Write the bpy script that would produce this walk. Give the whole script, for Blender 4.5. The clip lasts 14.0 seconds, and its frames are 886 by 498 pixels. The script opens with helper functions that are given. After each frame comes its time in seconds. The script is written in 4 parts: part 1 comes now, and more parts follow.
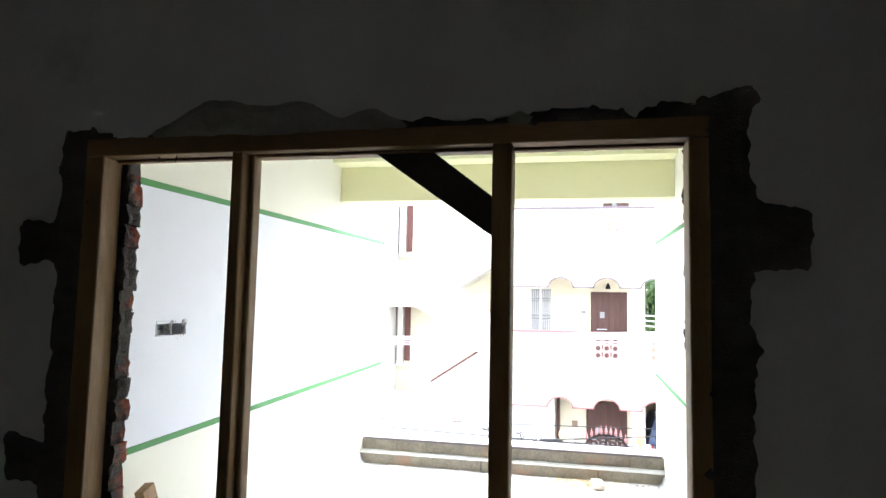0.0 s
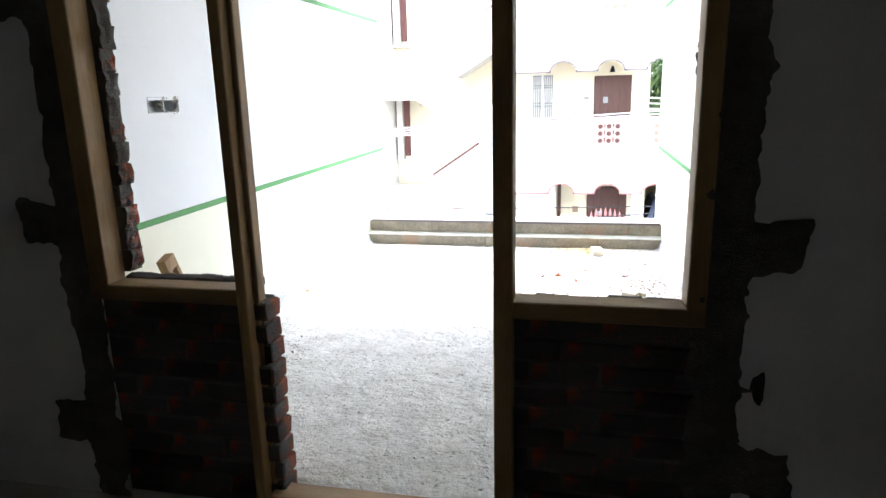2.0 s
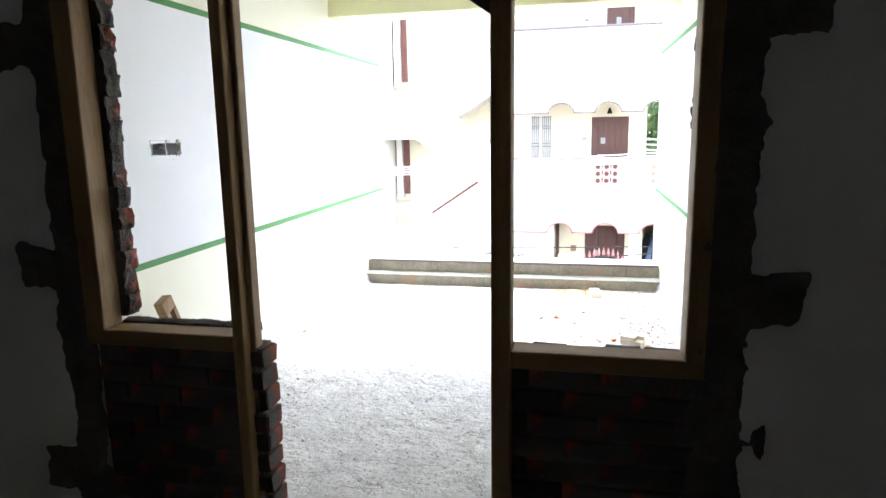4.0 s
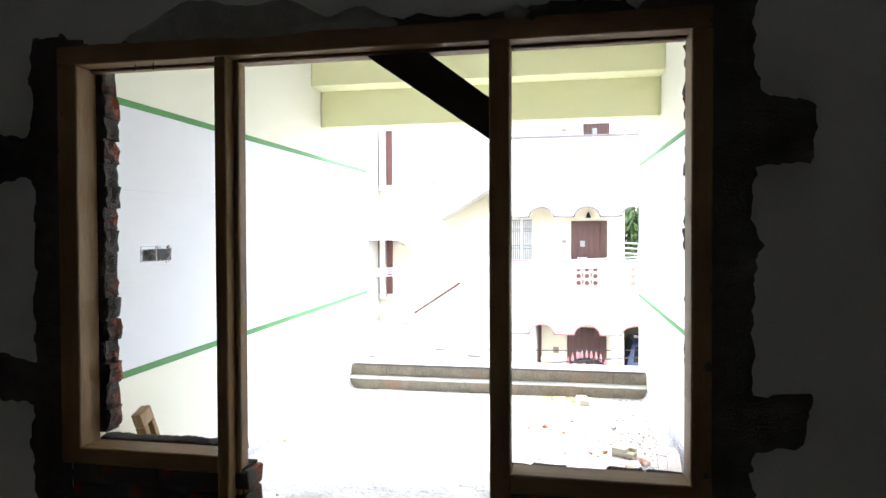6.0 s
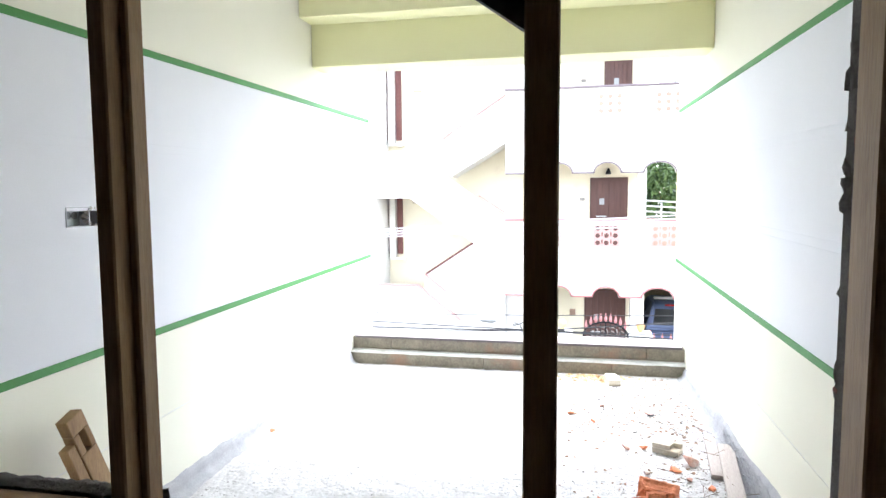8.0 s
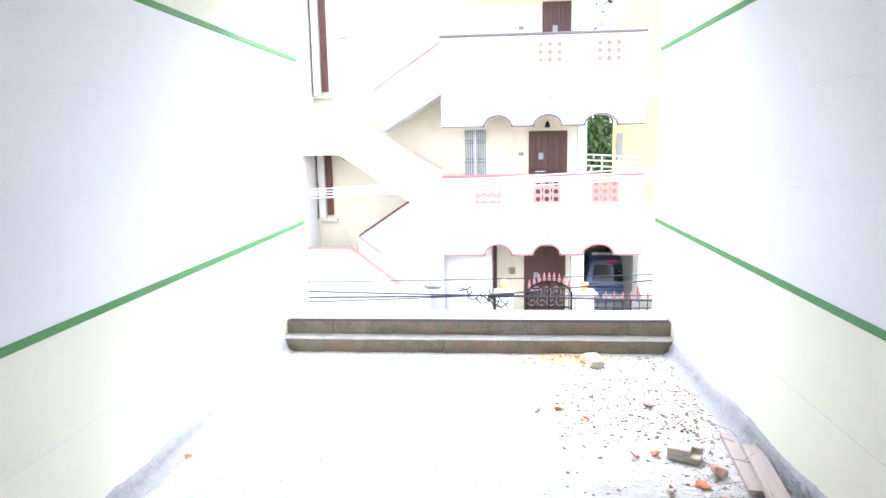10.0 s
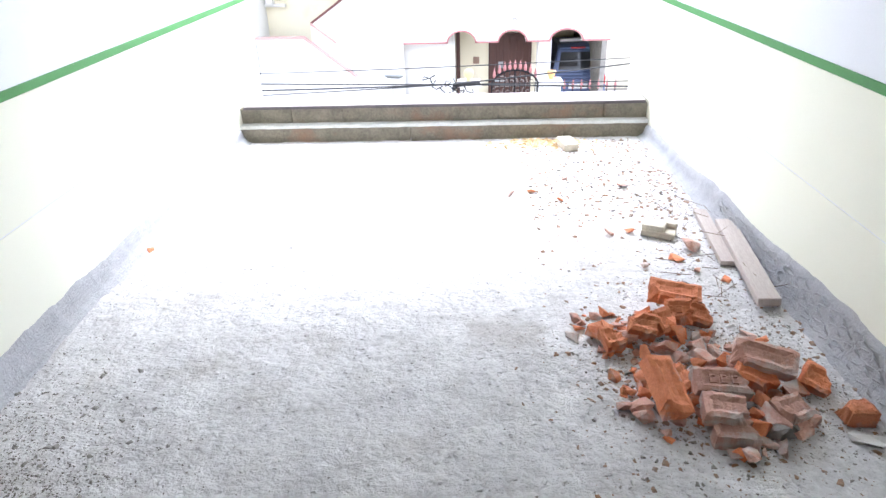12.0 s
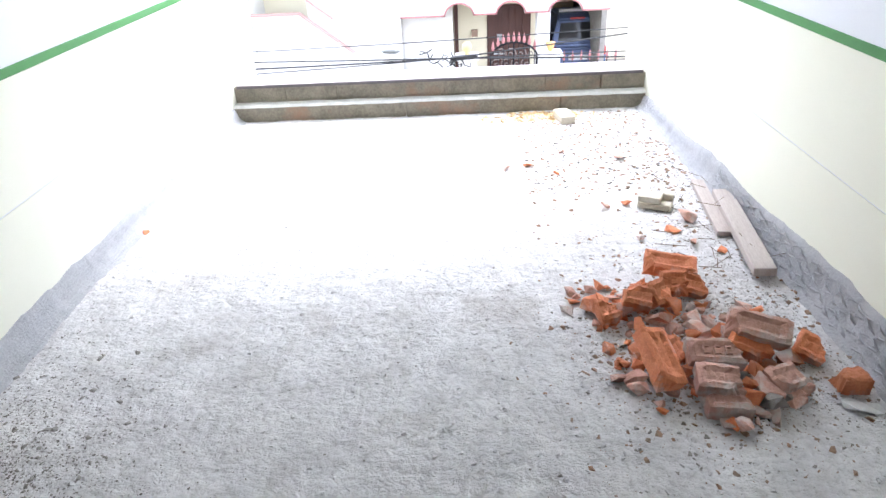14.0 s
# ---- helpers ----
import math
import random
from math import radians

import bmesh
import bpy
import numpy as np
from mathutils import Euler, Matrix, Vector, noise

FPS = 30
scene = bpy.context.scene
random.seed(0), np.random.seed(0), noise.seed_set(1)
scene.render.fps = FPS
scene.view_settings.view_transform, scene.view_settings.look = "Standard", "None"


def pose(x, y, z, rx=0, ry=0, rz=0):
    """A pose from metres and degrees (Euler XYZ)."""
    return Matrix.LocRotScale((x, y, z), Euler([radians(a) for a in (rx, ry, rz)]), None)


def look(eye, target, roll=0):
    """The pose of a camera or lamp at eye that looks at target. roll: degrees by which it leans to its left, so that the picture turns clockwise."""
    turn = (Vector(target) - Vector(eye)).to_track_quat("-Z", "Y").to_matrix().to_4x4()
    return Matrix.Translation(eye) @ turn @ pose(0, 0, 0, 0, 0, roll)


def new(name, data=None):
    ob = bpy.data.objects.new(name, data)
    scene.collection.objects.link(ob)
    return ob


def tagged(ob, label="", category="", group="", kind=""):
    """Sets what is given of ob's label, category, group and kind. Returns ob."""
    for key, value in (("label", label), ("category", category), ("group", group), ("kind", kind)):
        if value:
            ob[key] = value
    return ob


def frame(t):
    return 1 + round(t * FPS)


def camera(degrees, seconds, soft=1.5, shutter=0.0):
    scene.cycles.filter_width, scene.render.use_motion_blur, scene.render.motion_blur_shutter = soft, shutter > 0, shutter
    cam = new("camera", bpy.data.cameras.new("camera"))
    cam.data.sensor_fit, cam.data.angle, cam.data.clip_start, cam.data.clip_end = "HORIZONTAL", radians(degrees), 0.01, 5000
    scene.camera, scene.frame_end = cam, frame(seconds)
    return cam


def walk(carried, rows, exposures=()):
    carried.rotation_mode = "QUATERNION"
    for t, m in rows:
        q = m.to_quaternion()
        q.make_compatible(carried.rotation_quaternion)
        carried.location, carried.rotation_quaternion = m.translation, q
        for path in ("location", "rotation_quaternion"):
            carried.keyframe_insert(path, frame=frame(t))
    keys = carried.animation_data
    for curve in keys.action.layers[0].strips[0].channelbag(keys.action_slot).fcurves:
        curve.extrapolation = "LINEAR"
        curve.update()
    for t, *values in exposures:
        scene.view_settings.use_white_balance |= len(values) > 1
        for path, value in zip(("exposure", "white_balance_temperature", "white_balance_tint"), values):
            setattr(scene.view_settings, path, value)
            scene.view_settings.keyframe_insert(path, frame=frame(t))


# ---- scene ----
cam = camera(70.2, 14.0)
EXPOSURE = 3.7
PATH = [
    (0, (0.124, -0.297, 1.676), (-0.298, 1.651, 1.844), 1.2),
    (0.5, (0.122, -0.293, 1.647), (-0.303, 1.66, 1.7), 0.7),
    (1, (0.12, -0.285, 1.613), (-0.304, 1.667, 1.512), 0.2),
    (1.5, (0.133, -0.281, 1.545), (-0.292, 1.653, 1.259), -1.1),
    (2, (0.115, -0.263, 1.487), (-0.302, 1.638, 1.029), -1.4),
    (2.2, (0.114, -0.244, 1.497), (-0.299, 1.641, 0.971), -1.7),
    (4.3, (0.118, -0.271, 1.539), (-0.298, 1.666, 1.266), -0.6),
    (4.5, (0.124, -0.288, 1.557), (-0.292, 1.656, 1.342), -0.3),
    (5, (0.124, -0.302, 1.591), (-0.293, 1.653, 1.549), 0.4),
    (5.5, (0.11, -0.302, 1.598), (-0.3, 1.656, 1.594), 0.7),
    (6, (0.06, -0.265, 1.581), (-0.297, 1.702, 1.546), -0.2),
    (6.5, (0.039, -0.152, 1.555), (-0.296, 1.817, 1.443), 0.1),
    (7, (0.016, 0.088, 1.574), (-0.346, 2.051, 1.445), -0.3),
    (7.5, (-0.015, 0.282, 1.58), (-0.413, 2.237, 1.436), -0.3),
    (9.8, (-0.36, 1.261, 1.564), (-0.604, 3.225, 1.278), -0.7),
    (10, (-0.406, 1.338, 1.56), (-0.577, 3.307, 1.255), -1.0),
    (10.5, (-0.469, 1.458, 1.525), (-0.513, 3.406, 1.071), -1.3),
    (11, (-0.479, 1.513, 1.47), (-0.508, 3.39, 0.782), -1.7),
    (11.5, (-0.474, 1.531, 1.435), (-0.508, 3.35, 0.605), -1.9),
    (12, (-0.468, 1.523, 1.417), (-0.523, 3.303, 0.507), -1.5),
    (12.5, (-0.456, 1.518, 1.389), (-0.522, 3.237, 0.369), -2.8),
    (13, (-0.452, 1.513, 1.37), (-0.52, 3.173, 0.257), -3.2),
    (13.5, (-0.442, 1.52, 1.376), (-0.519, 3.19, 0.279), -3.7),
    (14, (-0.429, 1.531, 1.412), (-0.497, 3.275, 0.436), -2.9),
]
walk(cam, [(t, look(eye, target, roll)) for t, eye, target, roll in PATH],
     [(0.0, EXPOSURE, 5900, 11), (6.5, EXPOSURE, 5900, 11), (7.5, EXPOSURE - 0.1, 5900, 11), (9.8, EXPOSURE - 0.56, 5780, 14), (11.0, EXPOSURE - 0.55, 5780, 14),
      (12.5, EXPOSURE - 0.4, 5780, 14), (14.0, EXPOSURE - 0.45, 5780, 14)])

# ---------- light ----------
world = bpy.data.worlds.new("overcast_sky")
scene.world = world
world.use_nodes = True
wn = world.node_tree
bg = wn.nodes["Background"]
sky = wn.nodes.new("ShaderNodeTexSky")
sky.sky_type = "NISHITA"
sky.sun_disc = False
sky.sun_elevation = radians(58)
sky.sun_rotation = radians(20)
sky.dust_density = 1.5
pale = wn.nodes.new("ShaderNodeHueSaturation")
pale.inputs["Saturation"].default_value = 0.25
wn.links.new(sky.outputs["Color"], pale.inputs["Color"])
wn.links.new(pale.outputs["Color"], bg.inputs["Color"])
bg.inputs["Strength"].default_value = 0.15
sun = new("sun", bpy.data.lights.new("sun", "SUN"))
sun.data.energy = 0.5
sun.data.angle = radians(25)
sun.data.color = (1.0, 0.97, 0.92)
sun.matrix_world = look((3, 30, 40), (0, 8, 0))


# ---------- materials ----------
def mat(name, base, second=None, rough=0.8, metal=0.0, scale=6.0, fine=90.0, bump=0.15, depth=0.01, stain=None, stain_scale=1.5,
        stain_at=0.55, stretch=(1, 1, 1), random_tint=0.0):
    """Two colours mixed by coarse and fine noise, stains of a third, fine relief."""
    m = bpy.data.materials.new(name)
    m.use_nodes = True
    nt = m.node_tree
    b = nt.nodes["Principled BSDF"]
    b.inputs["Roughness"].default_value = rough
    b.inputs["Metallic"].default_value = metal
    second = second or tuple(c * 0.85 for c in base)
    tc = nt.nodes.new("ShaderNodeTexCoord")
    mp = nt.nodes.new("ShaderNodeMapping")
    mp.inputs["Scale"].default_value = stretch
    nt.links.new(tc.outputs["Object"], mp.inputs["Vector"])

    def noise_node(s, detail=6.0, r=0.6):
        n = nt.nodes.new("ShaderNodeTexNoise")
        n.inputs["Scale"].default_value = s
        n.inputs["Detail"].default_value = detail
        n.inputs["Roughness"].default_value = r
        nt.links.new(mp.outputs["Vector"], n.inputs["Vector"])
        return n.outputs["Fac"]

    def ramp(src, lo, hi):
        r = nt.nodes.new("ShaderNodeMapRange")
        r.inputs["From Min"].default_value, r.inputs["From Max"].default_value = lo, hi
        nt.links.new(src, r.inputs["Value"])
        return r.outputs["Result"]

    def mix(f, a, c):
        x = nt.nodes.new("ShaderNodeMix")
        x.data_type = "RGBA"
        for v, k in ((f, 0), (a, 6), (c, 7)):
            if isinstance(v, tuple):
                x.inputs[k].default_value = (*v, 1)
            else:
                nt.links.new(v, x.inputs[k])
        return x.outputs[2]

    coarse, grain = noise_node(scale), noise_node(fine, 4.0, 0.7)
    add = nt.nodes.new("ShaderNodeMath")
    add.operation = "ADD"
    nt.links.new(coarse, add.inputs[0])
    nt.links.new(grain, add.inputs[1])
    col = mix(ramp(add.outputs[0], 0.75, 1.25), base, second)
    if stain:
        col = mix(ramp(noise_node(stain_scale, 8.0, 0.65), stain_at, stain_at + 0.14), col, stain)
    if random_tint:
        info = nt.nodes.new("ShaderNodeObjectInfo")
        hs = nt.nodes.new("ShaderNodeHueSaturation")
        nt.links.new(col, hs.inputs["Color"])
        r = nt.nodes.new("ShaderNodeMapRange")
        r.inputs["To Min"].default_value, r.inputs["To Max"].default_value = 1 - random_tint, 1 + random_tint
        nt.links.new(info.outputs["Random"], r.inputs["Value"])
        nt.links.new(r.outputs["Result"], hs.inputs["Value"])
        col = hs.outputs["Color"]
    nt.links.new(col, b.inputs["Base Color"])
    bp = nt.nodes.new("ShaderNodeBump")
    bp.inputs["Strength"].default_value = bump
    bp.inputs["Distance"].default_value = depth
    nt.links.new(add.outputs[0], bp.inputs["Height"])
    nt.links.new(bp.outputs["Normal"], b.inputs["Normal"])
    return m


M_ROOM = mat("room_plaster", (0.76, 0.75, 0.71), (0.68, 0.67, 0.63), 0.9, scale=2.5, fine=120, bump=0.2, stain=(0.58, 0.57, 0.53), stain_scale=2.2, stain_at=0.6)
M_ROOMFLOOR = mat("room_cement_floor", (0.52, 0.51, 0.49), (0.42, 0.41, 0.39), 0.9, scale=5)
M_MORTAR = mat("dark_cement_mortar", (0.15, 0.135, 0.12), (0.08, 0.07, 0.062), 0.95, scale=14, fine=150, bump=0.8, depth=0.02)
M_MORTARLIGHT = mat("grey_cement_plaster", (0.42, 0.4, 0.36), (0.3, 0.28, 0.25), 0.95, scale=9, fine=130, bump=0.5)
M_WOOD = mat("raw_sal_wood", (0.36, 0.225, 0.095), (0.22, 0.125, 0.05), 0.6, scale=5, fine=60, bump=0.15, stretch=(3, 3, 0.25), stain=(0.54, 0.40, 0.2), stain_scale=4, stain_at=0.62)
M_WOODX = mat("raw_sal_wood_across", (0.33, 0.205, 0.09), (0.2, 0.115, 0.047), 0.6, scale=5, fine=60, bump=0.15, stretch=(0.25, 3, 3), stain=(0.48, 0.36, 0.2), stain_scale=4, stain_at=0.62)
M_BRACE = mat("dark_board", (0.05, 0.045, 0.04), (0.025, 0.022, 0.02), 0.8, scale=6, fine=70, stretch=(1, 3, 1))
M_OLDBRICK = mat("mortar_smeared_brick", (0.30, 0.08, 0.034), (0.16, 0.046, 0.026), 0.9, scale=14, fine=110, bump=0.7, stain=(0.085, 0.078, 0.07), stain_scale=7, stain_at=0.40, random_tint=0.3)
M_BRICK = mat("broken_red_brick", (0.82, 0.33, 0.17), (0.62, 0.20, 0.095), 0.92, scale=12, fine=110, bump=0.6, depth=0.01, stain=(0.66, 0.48, 0.40), stain_scale=7, stain_at=0.55, random_tint=0.22)
M_BRICKDUST = mat("dusty_pink_brick", (0.70, 0.43, 0.35), (0.52, 0.29, 0.22), 0.95, scale=12, fine=110, bump=0.6, depth=0.01, stain=(0.64, 0.57, 0.53), stain_scale=9, stain_at=0.48, random_tint=0.2)
M_CHIP = mat("brick_chips", (0.36, 0.20, 0.12), (0.30, 0.25, 0.20), 0.95, scale=7, fine=60, bump=0.4)
M_RUBBLE = mat("cement_rubble", (0.36, 0.34, 0.31), (0.2, 0.185, 0.165), 0.95, scale=9, fine=80, bump=0.5)
M_GRIT = mat("dark_grit", (0.2, 0.18, 0.16), (0.11, 0.1, 0.088), 0.95, scale=30, fine=120)
M_SCROLL = mat("dusty_iron_scroll", (0.3, 0.26, 0.23), None, 0.6, 0.3)
# Shadow line of the upper white trim, put into its colour.
M_MAUVE = mat("trim_shadow_mauve", (0.2, 0.16, 0.17), (0.17, 0.14, 0.145), 0.8, scale=3)
M_STRAW = mat("wood_shavings", (0.72, 0.55, 0.32), (0.55, 0.38, 0.2), 0.9, scale=20)
M_CONC = mat("rough_concrete", (0.73, 0.715, 0.71), (0.50, 0.487, 0.48), 0.95, scale=5.5, fine=34, bump=0.75, depth=0.018, stain=(0.47, 0.445, 0.425), stain_scale=1.9, stain_at=0.55)
M_SKIRT = mat("fresh_cement_fillet", (0.49, 0.49, 0.50), (0.38, 0.38, 0.395), 0.9, scale=12, fine=100, bump=0.6, depth=0.015)
M_WHITE = mat("white_wall_paint", (0.78, 0.79, 0.82), (0.74, 0.75, 0.78), 0.75, scale=1.5, fine=160, bump=0.06)
M_CREAM = mat("cream_wall_paint", (0.82, 0.81, 0.68), (0.79, 0.78, 0.65), 0.75, scale=1.5, fine=160, bump=0.06)
M_YELLOW = mat("pale_yellow_paint", (0.88, 0.87, 0.54), (0.86, 0.85, 0.51), 0.75, scale=1.5, fine=160, bump=0.06)
M_GREEN = mat("green_band_paint", (0.06, 0.25, 0.055), (0.05, 0.21, 0.045), 0.6, scale=8, fine=120, bump=0.08)
M_PARAPET = mat("weathered_block_parapet", (0.30, 0.27, 0.21), (0.17, 0.15, 0.115), 0.95, scale=7, fine=60, bump=0.7, stain=(0.30, 0.19, 0.13), stain_scale=2.2, stain_at=0.55)
M_LEDGE = mat("cement_ledge", (0.72, 0.72, 0.7), (0.5, 0.5, 0.48), 0.95, scale=8, fine=90, bump=0.5)
M_GRANITE = mat("pinkish_granite_coping", (0.66, 0.59, 0.60), (0.5, 0.42, 0.44), 0.45, scale=26, fine=200, bump=0.05, stain=(0.5, 0.33, 0.36), stain_scale=2.5, stain_at=0.6)
M_EDGE = mat("dark_edge_strip", (0.13, 0.11, 0.115), (0.08, 0.07, 0.072), 0.4, scale=20, fine=150)
M_BLOCK = mat("pale_cement_block", (0.70, 0.65, 0.54), (0.56, 0.51, 0.41), 0.95, scale=10, fine=120, bump=0.5)
M_PLANK = mat("dusty_plank", (0.56, 0.50, 0.46), (0.42, 0.36, 0.32), 0.85, scale=5, fine=60, bump=0.3, stretch=(4, 0.4, 4), stain=(0.38, 0.28, 0.22), stain_scale=4, stain_at=0.6)
M_STEEL = mat("galvanised_box", (0.55, 0.57, 0.58), (0.42, 0.44, 0.45), 0.45, 0.9, scale=20)
M_DARK = mat("dark_void", (0.03, 0.03, 0.028), None, 0.9)
M_BWHITE = mat("facade_white_paint", (0.74, 0.72, 0.68), (0.7, 0.68, 0.63), 0.85, scale=0.8, fine=60, bump=0.05, stain=(0.62, 0.59, 0.52), stain_scale=0.7, stain_at=0.6)
M_BCREAM = mat("facade_cream_paint", (0.78, 0.72, 0.55), (0.74, 0.68, 0.51), 0.85, scale=0.8, fine=60, bump=0.05, stain=(0.68, 0.6, 0.44), stain_scale=0.9, stain_at=0.58)
M_BYELLOW = mat("facade_yellow_paint", (0.72, 0.6, 0.3), (0.68, 0.56, 0.27), 0.85, scale=0.8, fine=60, bump=0.05)
M_PINK = mat("pink_trim_paint", (0.45, 0.2, 0.19), (0.4, 0.16, 0.155), 0.7, scale=3)
# Tan put in for the shade of jali holes; also colours the bell box.
M_SAND = mat("tan_hole_shade_and_box", (0.36, 0.25, 0.18), (0.3, 0.2, 0.15), 0.9, scale=5)
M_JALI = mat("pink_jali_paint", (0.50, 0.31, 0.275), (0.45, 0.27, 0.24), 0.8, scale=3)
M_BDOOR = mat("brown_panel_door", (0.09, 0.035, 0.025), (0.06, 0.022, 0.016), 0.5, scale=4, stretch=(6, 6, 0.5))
M_BREDWOOD = mat("red_brown_shutter", (0.16, 0.055, 0.045), (0.11, 0.04, 0.032), 0.6, scale=5)
M_GRILLE = mat("grey_metal_grille", (0.3, 0.31, 0.31), None, 0.5, 0.6)
M_IRON = mat("black_wrought_iron", (0.02, 0.02, 0.022), None, 0.5, 0.7)
M_CABLE = mat("cable_sheath", (0.03, 0.03, 0.032), None, 0.6)
M_CABLEW = mat("pale_cable", (0.75, 0.75, 0.75), None, 0.5)
M_CARPAINT = mat("blue_grey_car_paint", (0.1, 0.14, 0.26), (0.09, 0.12, 0.23), 0.3, 0.3, scale=2, bump=0.0)
M_GLASSDARK = mat("tinted_car_glass", (0.02, 0.022, 0.025), None, 0.08, bump=0.0)
M_RED = mat("tail_lamp_red", (0.5, 0.02, 0.02), None, 0.25, bump=0.0)
M_TYRE = mat("tyre_rubber", (0.02, 0.02, 0.02), None, 0.8)
M_ROAD = mat("street_asphalt", (0.075, 0.072, 0.068), (0.05, 0.048, 0.046), 0.9, scale=2)
M_PAVE = mat("street_dust_ground", (0.3, 0.27, 0.23), (0.22, 0.2, 0.17), 0.95, scale=1)
M_LEAF = mat("dark_leaves", (0.06, 0.11, 0.035), (0.035, 0.075, 0.02), 0.6, scale=4, random_tint=0.2)
M_BARK = mat("bark", (0.16, 0.11, 0.07), None, 0.9)
M_GLOBE = mat("cream_globe", (0.62, 0.52, 0.24), None, 0.4)
M_AMBER = mat("amber_finial", (0.75, 0.42, 0.15), None, 0.5)
M_PAPER = mat("white_scrap", (0.8, 0.8, 0.8), None, 0.7)


# ---------- builders ----------
def link(name, bm, material, smooth=False):
    me = bpy.data.meshes.new(name)
    bmesh.ops.recalc_face_normals(bm, faces=bm.faces)
    bm.to_mesh(me)
    bm.free()
    me.materials.append(material)
    if smooth:
        for p in me.polygons:
            p.use_smooth = True
    return new(name, me)


def part(name, bm, material, parent, label="", smooth=False):
    ob = link(name, bm, material, smooth)
    ob.parent = parent
    if label:
        ob["label"] = label
    return ob


def thing(name, label, category, at=(0, 0, 0), group="", kind=""):
    ob = new(name)
    ob.location = at
    ob.empty_display_size = 0.1
    return tagged(ob, label, category, group, kind)


def solid(name, bm, material, label, category, group="", kind=""):
    return tagged(link(name, bm, material), label, category, group, kind)


def box(bm, x0, x1, y0, y1, z0, z1, bevel=0.0, rough=0.0, m=None, rng=random):
    vs = [bm.verts.new((x, y, z)) for z in (z0, z1) for y in (y0, y1) for x in (x0, x1)]
    fs = [bm.faces.new([vs[i] for i in q]) for q in ((0, 2, 3, 1), (4, 5, 7, 6), (0, 1, 5, 4), (2, 6, 7, 3), (0, 4, 6, 2), (1, 3, 7, 5))]
    if bevel:
        es = {e for f in fs for e in f.edges}
        r = bmesh.ops.bevel(bm, geom=list(es), offset=bevel, segments=1, affect="EDGES", profile=0.5)
        vs = list({v for f in r["faces"] for v in f.verts})
    for v in vs:
        if rough:
            v.co += Vector((rng.uniform(-1, 1), rng.uniform(-1, 1), rng.uniform(-1, 1))) * rough
        if m is not None:
            v.co = m @ v.co
    return bm


def B(*a, **k):
    return box(bmesh.new(), *a, **k)


def prism(pts, y0, y1):
    """A polygon of (x, z), extruded along y."""
    bm = bmesh.new()
    a = [bm.verts.new((x, y0, z)) for x, z in pts]
    b = [bm.verts.new((x, y1, z)) for x, z in pts]
    bm.faces.new(a)
    bm.faces.new(b[::-1])
    n = len(pts)
    for i in range(n):
        bm.faces.new((a[i], b[i], b[(i + 1) % n], a[(i + 1) % n]))
    return bm


def tube(bm, pts, r, sides=6):
    pts = [Vector(p) for p in pts]
    rings = []
    for i, p in enumerate(pts):
        d = (pts[min(i + 1, len(pts) - 1)] - pts[max(i - 1, 0)]).normalized()
        up = Vector((0, 0, 1)) if abs(d.z) < 0.9 else Vector((1, 0, 0))
        a = d.cross(up).normalized()
        b = d.cross(a)
        rr = r[i] if isinstance(r, (list, tuple)) else r
        rings.append([bm.verts.new(p + (a * math.cos(2 * math.pi * k / sides) + b * math.sin(2 * math.pi * k / sides)) * rr) for k in range(sides)])
    for q, s in zip(rings, rings[1:]):
        for k in range(sides):
            bm.faces.new((q[k], q[(k + 1) % sides], s[(k + 1) % sides], s[k]))
    bm.faces.new(rings[0][::-1])
    bm.faces.new(rings[-1])
    return bm


def lathe(bm, profile, sides=14, at=(0, 0, 0)):
    rings = [[bm.verts.new((at[0] + r * math.cos(2 * math.pi * k / sides), at[1] + r * math.sin(2 * math.pi * k / sides), at[2] + z)) for k in range(sides)] for r, z in profile]
    for q, s in zip(rings, rings[1:]):
        for k in range(sides):
            bm.faces.new((q[k], q[(k + 1) % sides], s[(k + 1) % sides], s[k]))
    bm.faces.new(rings[0][::-1])
    bm.faces.new(rings[-1])
    return bm


def chunk(bm, sx, sy, sz, m, rng, n=14):
    """A broken lump: the hull of random points in a box."""
    pts = []
    for _ in range(n):
        v = Vector((rng.uniform(-1, 1), rng.uniform(-1, 1), rng.uniform(-1, 1)))
        k = max(abs(v.x), abs(v.y), abs(v.z)) ** 0.7
        v = v / k
        pts.append(bm.verts.new(m @ Vector((v.x * sx / 2, v.y * sy / 2, v.z * sz / 2))))
    r = bmesh.ops.convex_hull(bm, input=pts)
    junk = [g for g in set(r["geom_interior"]) | set(r["geom_unused"]) if isinstance(g, bmesh.types.BMVert)]
    bmesh.ops.delete(bm, geom=junk, context="VERTS")
    return bm


# ---------- the room behind the camera ----------
FL, FR, FT = -1.645, 0.50, 2.245          # outer edges of the door frame
WY0, WY1 = 1.66, 1.83                   # the brick wall between room and terrace
FLOOR = -0.03
TL, TR, TEND = -2.10, 0.92, 6.75         # terrace walls and their outer end


def wall(name, label, *boxes, material=M_ROOM):
    bm = bmesh.new()
    for b in boxes:
        box(bm, *b)
    return solid(name, bm, material, label, "wall", kind="structure")


